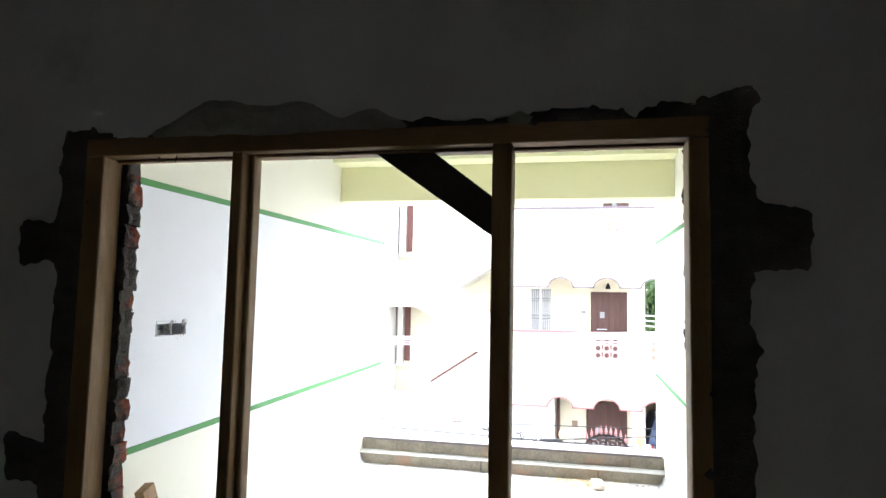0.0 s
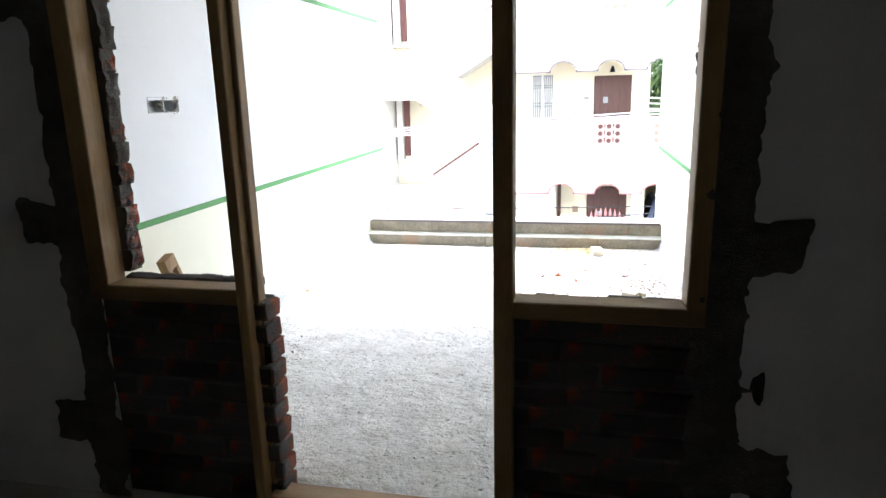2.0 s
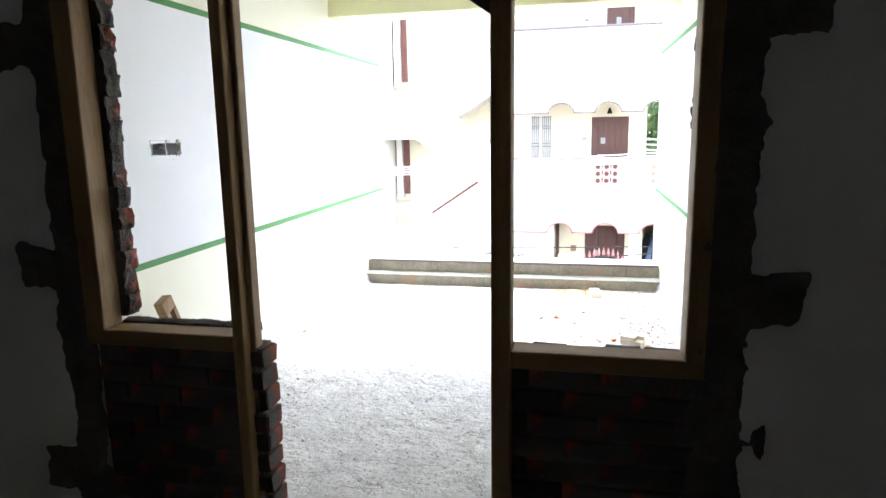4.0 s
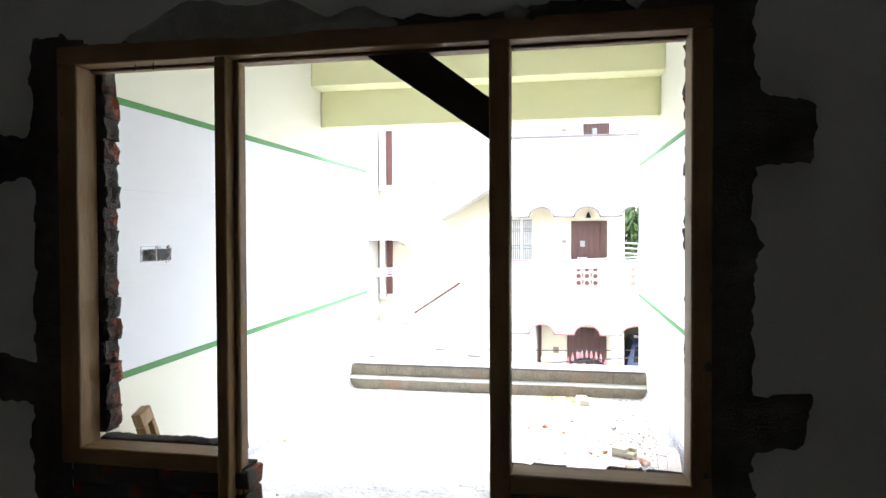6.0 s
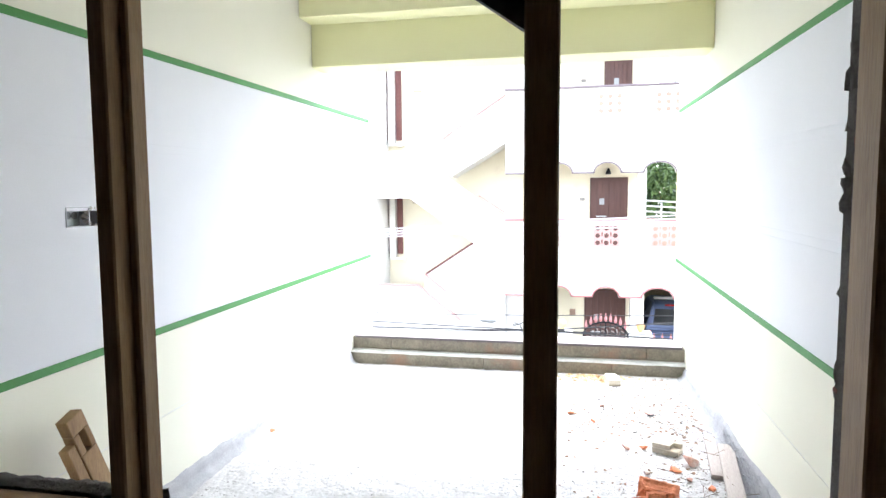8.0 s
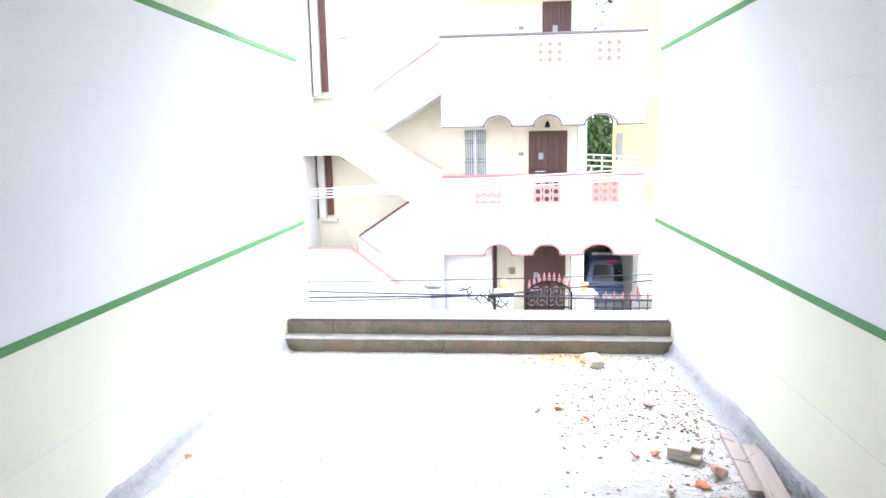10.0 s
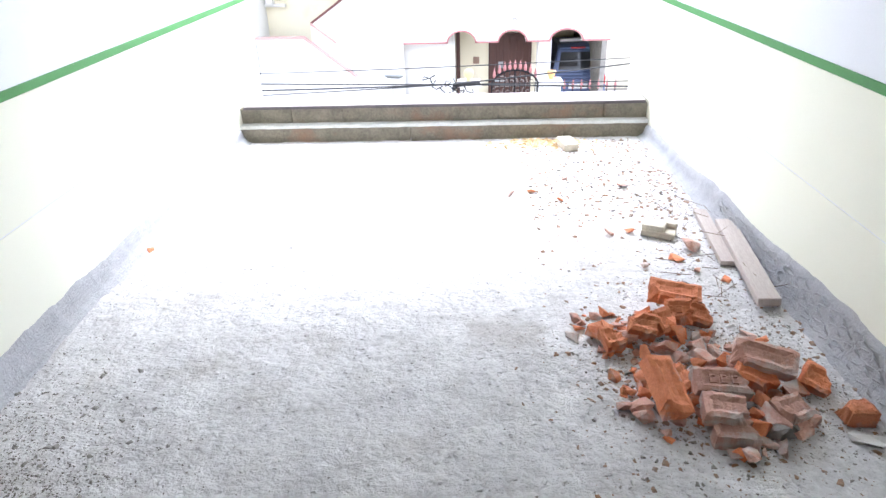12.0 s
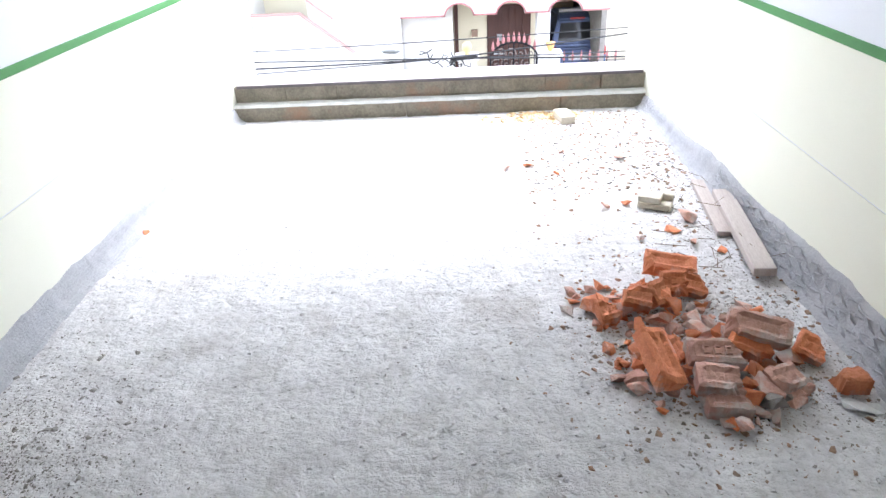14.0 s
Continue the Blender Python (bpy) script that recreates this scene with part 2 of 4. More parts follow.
wall("wall_front", "dim plastered room wall around a raw wooden door frame",
     (-3.2, FL, WY0, WY1, FLOOR, 3.1), (FR, 2.2, WY0, WY1, FLOOR, 3.1), (FL, FR, WY0, WY1, FT, 3.1))
wall("wall_left", "plain plastered side wall of the room", (-3.35, -3.2, -3.6, WY1, FLOOR, 3.1))
wall("wall_right", "plain plastered side wall of the room", (2.2, 2.35, -3.6, WY1, FLOOR, 3.1))
wall("wall_back", "plain plastered back wall of the room", (-3.2, 2.2, -3.6, -3.45, FLOOR, 3.1))
solid("floor_room", B(-3.35, 2.35, -3.6, WY1, FLOOR - 0.12, FLOOR), M_ROOMFLOOR, "bare cement floor of the dim room", "floor", kind="structure")
solid("ceiling_room", B(-3.35, 2.35, -3.6, WY1, 3.1, 3.25), M_ROOM, "plain plastered room ceiling", "ceiling", kind="structure")


# mortar smeared round the frame, with the hold-fast patches
def mortar_sheet(name, field, x0, x1, z0, z1, step, y, thick, material, label):
    nx, nz = int((x1 - x0) / step), int((z1 - z0) / step)
    f = np.array([[field(x0 + i * step, z0 + j * step) for j in range(nz + 1)] for i in range(nx + 1)])
    bm = bmesh.new()
    made = {}

    def vert(i, j):
        if (i, j) not in made:
            x, z = x0 + i * step, z0 + j * step
            if f[i, j] > 0:
                for _ in range(3):
                    e = 0.004
                    v = field(x, z)
                    gx, gz = (field(x + e, z) - v) / e, (field(x, z + e) - v) / e
                    k = v / max(gx * gx + gz * gz, 0.2)
                    x, z = x - max(-step, min(step, gx * k)), z - max(-step, min(step, gz * k))
                h = 0.0
            else:
                h = min(1.0, -f[i, j] / 0.025) * thick * (0.75 + 0.5 * noise.noise((x * 22, 3, z * 22)))
            made[i, j] = bm.verts.new((x, y - 0.0015 - h, z))
        return made[i, j]

    for i in range(nx):
        for j in range(nz):
            if min(f[i, j], f[i + 1, j], f[i, j + 1], f[i + 1, j + 1]) < 0:
                bm.faces.new((vert(i, j), vert(i + 1, j), vert(i + 1, j + 1), vert(i, j + 1)))
    return solid(name, bm, material, label, "mortar", kind="structure")


def rect(x, z, x0, x1, z0, z1):
    dx, dz = max(x0 - x, x - x1), max(z0 - z, z - z1)
    return max(dx, dz) if max(dx, dz) < 0 else math.hypot(max(dx, 0), max(dz, 0))


def rag(x, z, s=1.0):
    return 0.035 * s * noise.noise((x * 7, 1.7, z * 7)) + 0.018 * s * noise.noise((x * 23, 4.1, z * 23)) + 0.008 * s * noise.noise((x * 60, 9, z * 60))


PATCH_L = ((1.80, 1.93), (1.02, 1.15), (0.22, 0.36))
PATCH_R = ((1.79, 1.94), (0.98, 1.13), (0.27, 0.39))


def side_field(x, z):
    d = min(rect(x, z, FL - 0.10, FL + 0.02, -0.1, FT + 0.03), rect(x, z, FR - 0.02, FR + 0.105, -0.1, FT + 0.06))
    for a, b in PATCH_L:
        d = min(d, rect(x, z, -1.89, FL, a, b))
    for a, b in PATCH_R:
        d = min(d, rect(x, z, FR, 0.755, a, b))
    d = min(d, rect(x, z, FL, FR, FT - 0.02, FT + 0.012))
    d = min(d, math.hypot(x - 0.66, (z - 1.64) * 0.7) - 0.002, math.hypot((x - 0.79) * 0.6, z - 1.22) - 0.004, math.hypot((x - 0.73) * 0.5, z - 1.19) - 0.002,
            math.hypot(x - 0.66, (z - 0.62) * 0.35) - 0.008)
    return d - 0.012 + rag(x, z)


mortar_sheet("mortar_surround", side_field, -2.1, 0.95, FLOOR, 2.45, 0.0125, WY0, 0.009, M_MORTAR, "dark rough cement mortar smeared around the door frame")


def top_field(x, z):
    h = 0.125 * math.exp(-((x + 1.13) / 0.17) ** 2) + 0.10 * math.exp(-((x + 0.82) / 0.15) ** 2) + 0.065 * math.exp(-((x + 0.555) / 0.09) ** 2) + 0.03 * math.exp(-((x + 0.06) / 0.04) ** 2)
    return max(z - (FT + 0.004 + h), FT - 0.01 - z, 0.012 - h) + rag(x, z, 0.45)


mortar_sheet("mortar_patch", top_field, -1.72, 0.2, FT - 0.02, 2.46, 0.01, WY0 - 0.006, 0.012, M_MORTARLIGHT, "grey cement filling over the head of the frame")

# ---------- door and side-light frame ----------
FY0, FY1 = 1.65, 1.75
frame_thing = thing("door_frame", "raw unglazed wooden door frame with two side lights", "door frame", (FL, FY0, 0), kind="structure")
frame_thing.location = (0, 0, 0)


def stick(name, a, material, label=""):
    return part(name, B(*a, bevel=0.004), material, frame_thing, label)


HB = 2.18                               # underside of the head
stick("head", (FL, FR, FY0, FY1, HB, FT), M_WOODX)
stick("jamb", (FL, -1.568, FY0, FY1, 0.80, HB), M_WOOD)
stick("jamb", (0.44, FR, FY0, FY1, 0.80, HB), M_WOOD)
stick("mullion", (-1.053, -1.012, FY0, FY1, 0.0, HB), M_WOOD)
stick("mullion", (-0.145, -0.082, FY0, FY1, 0.0, HB), M_WOOD)
stick("stop", (-1.012, -0.992, FY0 + 0.048, FY1, 0.052, HB), M_WOOD)
stick("head_stop", (-0.99, -0.145, FY0 + 0.045, FY1, HB - 0.012, HB), M_WOODX)
stick("sill", (FL, -1.053, FY0, FY1, 0.80, 0.858), M_WOODX)
stick("sill", (-0.082, FR, FY0, FY1, 0.80, 0.858), M_WOODX)
stick("threshold", (-1.0, -0.145, FY0, FY1, FLOOR, 0.05), M_WOODX)
stick("glazing_bead", (-1.568, -1.053, FY1 - 0.035, FY1, HB - 0.01, HB), M_WOODX)
stick("glazing_bead", (-0.082, 0.44, FY1 - 0.035, FY1, HB - 0.01, HB), M_WOODX)
brace = prism([(-0.56, HB), (-0.36, HB), (-0.145, 2.015), (-0.145, 1.887)], FY0 + 0.05, FY0 + 0.075)
part("brace", brace, M_BRACE, frame_thing, "dark diagonal brace board")
nails = bmesh.new()
for nx in (-1.36, -1.29):
    tube(nails, [(nx, FY0 + 0.03, 2.185), (nx - 0.004, FY0 + 0.03, 2.155)], 0.0018, 5)
part("nails", nails, M_IRON, frame_thing)

# brick infill under the side lights and the broken brick reveals
rngb = random.Random(5)
reveal = thing("brick_infill", "raw red brick infill smeared with dark mortar", "brickwork", kind="structure")


def brick_mesh(name, sx, sy, sz, seed, material=M_OLDBRICK):
    r = random.Random(seed)
    bm = B(-sx / 2, sx / 2, -sy / 2, sy / 2, -sz / 2, sz / 2, bevel=0.006, rough=0.0035, rng=r)
    me = bpy.data.meshes.new(name)
    bmesh.ops.recalc_face_normals(bm, faces=bm.faces)
    bm.to_mesh(me)
    bm.free()
    me.materials.append(material)
    return me


def ragged_brick(seed, material):
    """A brick end hacked off unevenly, with its corners knocked away."""
    bm = bmesh.new()
    box(bm, -0.0575, 0.0575, -0.038, 0.038, -0.041, 0.041)
    bmesh.ops.subdivide_edges(bm, edges=bm.edges[:], cuts=4, use_grid_fill=True)
    for v in bm.verts:
        u = Vector((v.co.x / 0.0575, v.co.y / 0.038, v.co.z / 0.041))
        v.co *= 1 - 0.09 * max(0.0, u.length - 1.15)
        p = v.co * 30 + Vector((seed * 3.1, 0, 0))
        v.co += Vector((noise.noise(p) * 0.016, noise.noise(p + Vector((0, 7, 0))) * 0.006, noise.noise(p + Vector((0, 0, 7))) * 0.006))
        v.co.x += 0.01 * noise.noise((seed, v.co.z * 12, 2)) * u.x
    me = bpy.data.meshes.new("brick")
    bmesh.ops.recalc_face_normals(bm, faces=bm.faces)
    bm.to_mesh(me)
    bm.free()
    me.materials.append(material)
    return me


def lay(me, x, y, z, parent, name="brick", turn=0.0):
    o = new(name, me)
    o.location = (x, y, z)
    o.rotation_euler = (rngb.uniform(-0.02, 0.02), rngb.uniform(-0.02, 0.02), turn + rngb.uniform(-0.03, 0.03))
    o.scale = (rngb.uniform(0.94, 1.04), 1, rngb.uniform(0.93, 1.05))
    o.parent = parent
    return o


FULL = [brick_mesh("brick", 0.22, 0.11, 0.07, s) for s in range(4)]
HALF = [brick_mesh("brick", 0.105, 0.11, 0.07, s) for s in range(9, 12)]
END = [ragged_brick(s, M_OLDBRICK) for s in range(20, 26)]
DAUBED = [ragged_brick(s, M_MORTAR) for s in range(26, 30)]
CAPPED = [brick_mesh("brick", 0.118, 0.07, 0.07, s, M_MORTAR) for s in range(30, 33)]
core = bmesh.new()
box(core, FL, -0.985, 1.705, 1.80, FLOOR, 0.80)
box(core, -0.125, FR, 1.705, 1.80, FLOOR, 0.80)
part("joint_mortar", core, M_MORTAR, reveal)
for k in range(10):
    z = 0.0 + 0.04 + k * 0.08
    yb = 1.752
    for x0, x1 in ((FL, -0.975), (-0.145, FR)):
        x = x0
        first = k % 2
        while x < x1 - 0.05:
            w = 0.115 if first or x1 - x < 0.18 else 0.23
            first = 0
            me = rngb.choice(HALF if w < 0.2 else FULL)
            lay(me, min(x + w / 2, x1 - w / 2 + 0.02) + rngb.uniform(-0.004, 0.004), yb + rngb.uniform(-0.006, 0.006), z, reveal)
            x += w
for x0, x1 in ((FL, -1.0), (-0.145, FR)):
    x = x0 + 0.06
    while x < x1:
        lay(rngb.choice(CAPPED), x, 1.79, 0.802 + rngb.uniform(-0.006, 0.006), reveal)
        x += 0.12
for k in range(16):
    z = 0.925 + k * 0.081
    lay(rngb.choice(END if rngb.random() < 0.6 else DAUBED), FL + 0.05 + rngb.uniform(-0.012, 0.010), 1.79, z, reveal)
    lay(rngb.choice(END if rngb.random() < 0.6 else DAUBED), FR + 0.016 + rngb.uniform(-0.010, 0.010), 1.79, z, reveal)
ridge = bmesh.new()
for x0, x1 in ((FL + 0.07, -1.03),):
    prev = None
    for x in np.arange(x0, x1, 0.008):
        x = float(x)
        zt = 0.868 + 0.010 * noise.noise((x * 14, 3, 1)) + 0.006 * noise.noise((x * 50, 3, 1))
        row = [ridge.verts.new(p) for p in ((x, 1.753, 0.83), (x, 1.757, zt - 0.006), (x, 1.79, zt), (x, 1.822, zt - 0.008), (x, 1.826, 0.83))]
        if prev:
            for a, b, c, d in zip(prev, prev[1:], row[1:], row):
                ridge.faces.new((a, b, c, d))
        prev = row
part("mortar_ridge", ridge, M_MORTAR, reveal)
sides = bmesh.new()
box(sides, FL, FL + 0.096, 1.757, 1.822, 0.88, 2.21)
box(sides, FR - 0.045, FR, 1.757, 1.822, 0.88, 2.21)
part("joint_mortar", sides, M_MORTAR, reveal)

# ---------- the terrace ----------
def floor_height(x, y):
    h = 0.006 * noise.noise((x * 2.2, y * 2.2, 0)) + 0.005 * noise.noise((x * 9, y * 9, 2)) + 0.0045 * noise.noise((x * 24, y * 24, 5))
    return h + 0.004 * abs(noise.noise((x * 15, y * 15, 8)))


def terrace_floor():
    step = 0.016
    xs = np.arange(TL - 0.05, TR + 0.06, step)
    ys = np.arange(WY1 - 0.08, 6.2, step)
    verts = [(float(x), float(y), floor_height(x, y) if y > WY1 else min(0.0, floor_height(x, y)) - 0.004) for x in xs for y in ys]
    n = len(ys)
    faces = [(i * n + j, (i + 1) * n + j, (i + 1) * n + j + 1, i * n + j + 1) for i in range(len(xs) - 1) for j in range(n - 1)]
    me = bpy.data.meshes.new("floor_terrace")
    me.from_pydata(verts, [], faces)
    me.materials.append(M_CONC)
    for p in me.polygons:
        p.use_smooth = True
    return tagged(new("floor_terrace", me), "rough dusty grey concrete terrace floor", "floor", kind="structure")


terrace_floor()
solid("slab_terrace", B(TL - 0.2, TR + 0.2, WY1, 6.6, -0.25, -0.03), M_CONC, "concrete terrace slab", "slab", kind="structure")

HOLE = (2.715, 2.985, 1.441, 1.526)     # box cut into the left wall
RISE = Matrix(((1, 0, 0, 0), (0, 1, 0, 0), (0, 0.0178, 1, -0.0178 * WY1), (0, 0, 0, 1)))    # shears bands and panels upwards to fit the camera's view; the floor stays level
LOWB, HIGHB = 0.862, 2.242
PANELS = [(-0.02, 0.432, M_CREAM), (0.437, LOWB, M_CREAM), (LOWB + 0.035, 1.333, M_WHITE), (1.337, 1.373, M_WHITE), (1.377, 1.773, M_WHITE),
          (1.777, 1.813, M_WHITE), (1.817, HIGHB, M_WHITE), (HIGHB + 0.035, 3.15, M_CREAM)]


def terrace_wall(name, x_face, out, holed):
    """out: -1 for the wall whose body lies towards -x."""
    w = thing(name, "painted terrace side wall in white and cream with green bands", "wall", kind="structure")
    y0, y1 = WY1, TEND
    a, b = sorted((x_face + out * 0.0025, x_face + out * 0.13))
    bm = bmesh.new()
    if holed:
        h = HOLE
        for q in ((y0, h[0], -0.25, 3.15), (h[1], y1, -0.25, 3.15), (h[0], h[1], -0.25, h[2]), (h[0], h[1], h[3], 3.15)):
            box(bm, a, b, *q)
        box(bm, a + out * 0.12, b + out * 0.12, h[0] - 0.05, h[1] + 0.05, h[2] - 0.05, h[3] + 0.05)
    else:
        box(bm, a, b, y0, y1, -0.25, 3.15)
    part("body", bm, M_WHITE, w)
    fa, fb = sorted((x_face, x_face + out * 0.0025))
    for z0, z1, m in PANELS:
        bm = bmesh.new()
        if holed and z0 < HOLE[2] < z1:
            h = HOLE
            for q in ((y0, h[0], z0, z1), (h[1], y1, z0, z1), (h[0], h[1], z0, h[2]), (h[0], h[1], h[3], z1)):
                box(bm, fa, fb, *q)
        else:
            box(bm, fa, fb, y0, y1, z0, z1)
        bm.transform(RISE)
        part("panel", bm, m, w)
    for z in (LOWB, HIGHB):
        ga, gb = sorted((x_face - out * 0.006, x_face + out * 0.006))
        bm = B(ga, gb, y0, y1 - 0.02, z, z + 0.035, bevel=0.0025)
        bm.transform(RISE)
        part("band", bm, M_GREEN, w, "painted green band")
    return w


terrace_wall("wall_terrace_left", TL, -1, True)
terrace_wall("wall_terrace_right", TR, 1, False)

# junction box let into the wall
jb = thing("junction_box", "empty galvanised junction box let into the wall", "junction box", (TL, 2.795, 1.5))
bm = bmesh.new()
for q in ((TL - 0.05, TL - 0.047, 2.72, 2.845, 1.46, 1.54), (TL - 0.05, TL + 0.002, 2.72, 2.723, 1.46, 1.54), (TL - 0.05, TL + 0.002, 2.845, 2.848, 1.46, 1.54),
          (TL - 0.05, TL + 0.002, 2.72, 2.845, 1.458, 1.461), (TL - 0.05, TL + 0.002, 2.72, 2.845, 1.539, 1.542)):
    box(bm, *q)
bm.transform(Matrix.Translation((-TL, -2.795, -1.5)))
part("shell", bm, M_STEEL, jb)
for k in range(3):
    bm = bmesh.new()
    lathe(bm, [(0.013, 0), (0.016, 0), (0.016, 0.003), (0.013, 0.003), (0.013, 0.0005)], 16)
    bm.transform(pose(-0.046, -0.052 + k * 0.036, 0.006, 0, 90, 0))
    part("knockout", bm, M_GRILLE, jb)
bm = bmesh.new()
rj = random.Random(3)
for k in range(16):
    t = k / 16 * 2 * math.pi
    chunk(bm, 0.03, 0.03, 0.025, pose(TL - 0.012, 2.91 + 0.068 * math.cos(t), 1.5 + 0.05 * math.sin(t), rj.uniform(0, 90), 0, 0), rj, 9)
solid("hole_rim", bm, M_MORTARLIGHT, "broken plaster edge around the wall box", "plaster", kind="structure")


# cement fillet where floor and walls meet
def fillet(name, x_face, out, h0, h1, seed):
    bm = bmesh.new()
    ys = np.arange(WY1, 6.12, 0.02)
    prev = None
    for y in ys:
        u = (y - WY1) / 4.2
        h = h0 + (h1 - h0) * u + 0.03 * noise.noise((y * 1.8, seed, 0)) + 0.012 * noise.noise((y * 8, seed, 3)) + 0.005 * noise.noise((y * 30, seed, 3))
        row = []
        for k in range(9):
            s = k / 8
            # up the wall, then out on to the floor
            z = h * (1 - s) ** 1.6 + 0.001
            off = 0.004 + 0.012 * min(1, s * 5) + 0.07 * s ** 2.6
            off += 0.006 * noise.noise((y * 14, z * 14 + seed, 1)) * min(1, s * 6)
            if k == 0:
                off = -0.002
            row.append(bm.verts.new((x_face - out * max(off, -0.002), y, z if k < 8 else -0.01)))
        if prev:
            for a, b, c, d in zip(prev, prev[1:], row[1:], row):
                bm.faces.new((a, b, c, d))
        prev = row
    return solid(name, bm, M_SKIRT, "uneven grey cement fillet along the wall foot", "skirting", kind="structure")


fillet("skirting_left", TL, -1, 0.10, 0.11, 1.0)
fillet("skirting_right", TR, 1, 0.21, 0.09, 7.0)
# trowel cuts in the right-hand fillet
rc = random.Random(8)
bm = bmesh.new()
for k in range(150):
    y = 2.75 + 1.9 * (k % 30) / 30 + rc.uniform(-0.02, 0.02)
    u = (y - WY1) / 4.2
    h = 0.21 - 0.12 * u
    z = h * (0.12 + 0.16 * (k // 30)) + rc.uniform(-0.006, 0.006)
    t = 1 - (z / h) ** (1 / 1.6)
    x = TR - 0.017 - 0.07 * t ** 2.6
    sl = 1 if (k // 30 + k) % 2 else -1
    tube(bm, [(x + 0.002, y - 0.03, z - 0.010 * sl), (x - 0.004, y, z + 0.004), (x + 0.002, y + 0.02, z + 0.014 * sl)], [0.002, 0.005, 0.002], 5)
solid("skirting_keying", bm, M_SKIRT, "trowel keying marks in wet cement", "skirting", kind="structure")

# ceiling, double beam at the open end
solid("ceiling_terrace", B(TL, TR, WY1, 5.2, 3.15, 3.3), M_CREAM, "cream painted terrace ceiling", "ceiling", kind="structure")
solid("beam_upper", B(TL, TR, 5.08, 5.31, 2.935, 3.3, bevel=0.006), M_YELLOW, "pale yellow painted upper beam", "beam", kind="structure")
solid("beam_lower", B(TL, TR, 5.31, 5.6, 2.608, 3.3, bevel=0.006), M_YELLOW, "pale yellow painted lower beam at the terrace edge", "beam", kind="structure")
solid("wall_above_terrace", B(TL - 0.2, TR + 0.2, 1.66, 5.6, 3.3, 6.4), M_BWHITE, "upper storey of the house", "wall", kind="structure")
wall("wall_house_side", "outer house wall beside the terrace", (TL - 4, TL - 0.27, 1.9, 6.3, -3.4, 6.4), (TR + 0.15, TR + 4, 2.0, 6.3, -3.4, 6.4), (TL - 0.25, TR + 0.15, 1.9, 6.3, -3.4, -0.26), material=M_BWHITE)

# parapet: two courses of blocks and a granite coping
par = thing("parapet", "low weathered block parapet with a granite coping", "parapet", kind="structure")
rp = random.Random(12)


def course(y0, y1, z0, z1, seed, lengths):
    x = TL - 0.02
    k = 0
    while x < TR:
        w = lengths[k % len(lengths)] * rp.uniform(0.9, 1.1)
        x1 = min(TR + 0.02, x + w)
        if TR - x1 < 0.12:
            x1 = TR + 0.02
        me = B(x + 0.0012, x1 - 0.0012, y0 + rp.uniform(-0.004, 0.004), y1, z0, z1 + rp.uniform(-0.003, 0.003), bevel=0.005, rough=0.004, rng=rp)
        part("block", me, M_PARAPET, par)
        x = x1
        k += 1


course(6.09, 6.42, -0.03, 0.108, 1, (1.3, 1.1, 0.9))
course(6.163, 6.42, 0.118, 0.238, 2, (0.42, 0.36, 0.40))
bm = bmesh.new()
prev = None
for x in np.arange(TL, TR + 0.001, 0.02):
    x = min(float(x), TR)
    yo = 6.083 + 0.006 * noise.noise((x * 9, 0, 4)) + 0.004 * noise.noise((x * 31, 0, 4))
    zt = 0.122 + 0.005 * noise.noise((x * 7, 2, 2))
    row = [bm.verts.new(p) for p in ((x, yo + 0.02, 0.095 + 0.012 * noise.noise((x * 12, 5, 5))), (x, yo, 0.106), (x, yo + 0.012, zt), (x, 6.178, zt + 0.006))]
    if prev:
        for a, b, c, d in zip(prev, prev[1:], row[1:], row):
            bm.faces.new((a, b, c, d))
    prev = row
part("mortar_ledge", bm, M_LEDGE, par, "pale crumbling mortar ledge")
# Separate strip that draws a dark line along the coping front.
part("coping_edge", B(TL + 0.03, TR - 0.02, 6.137, 6.149, 0.236, 0.257, bevel=0.002), M_EDGE, par, "thin dark strip along the front edge of the coping")
part("coping", B(TL + 0.03, TR - 0.02, 6.15, 6.43, 0.238, 0.26, bevel=0.003), M_GRANITE, par, "pinkish polished granite coping")

# ---------- rubble on the terrace ----------
rr = random.Random(21)


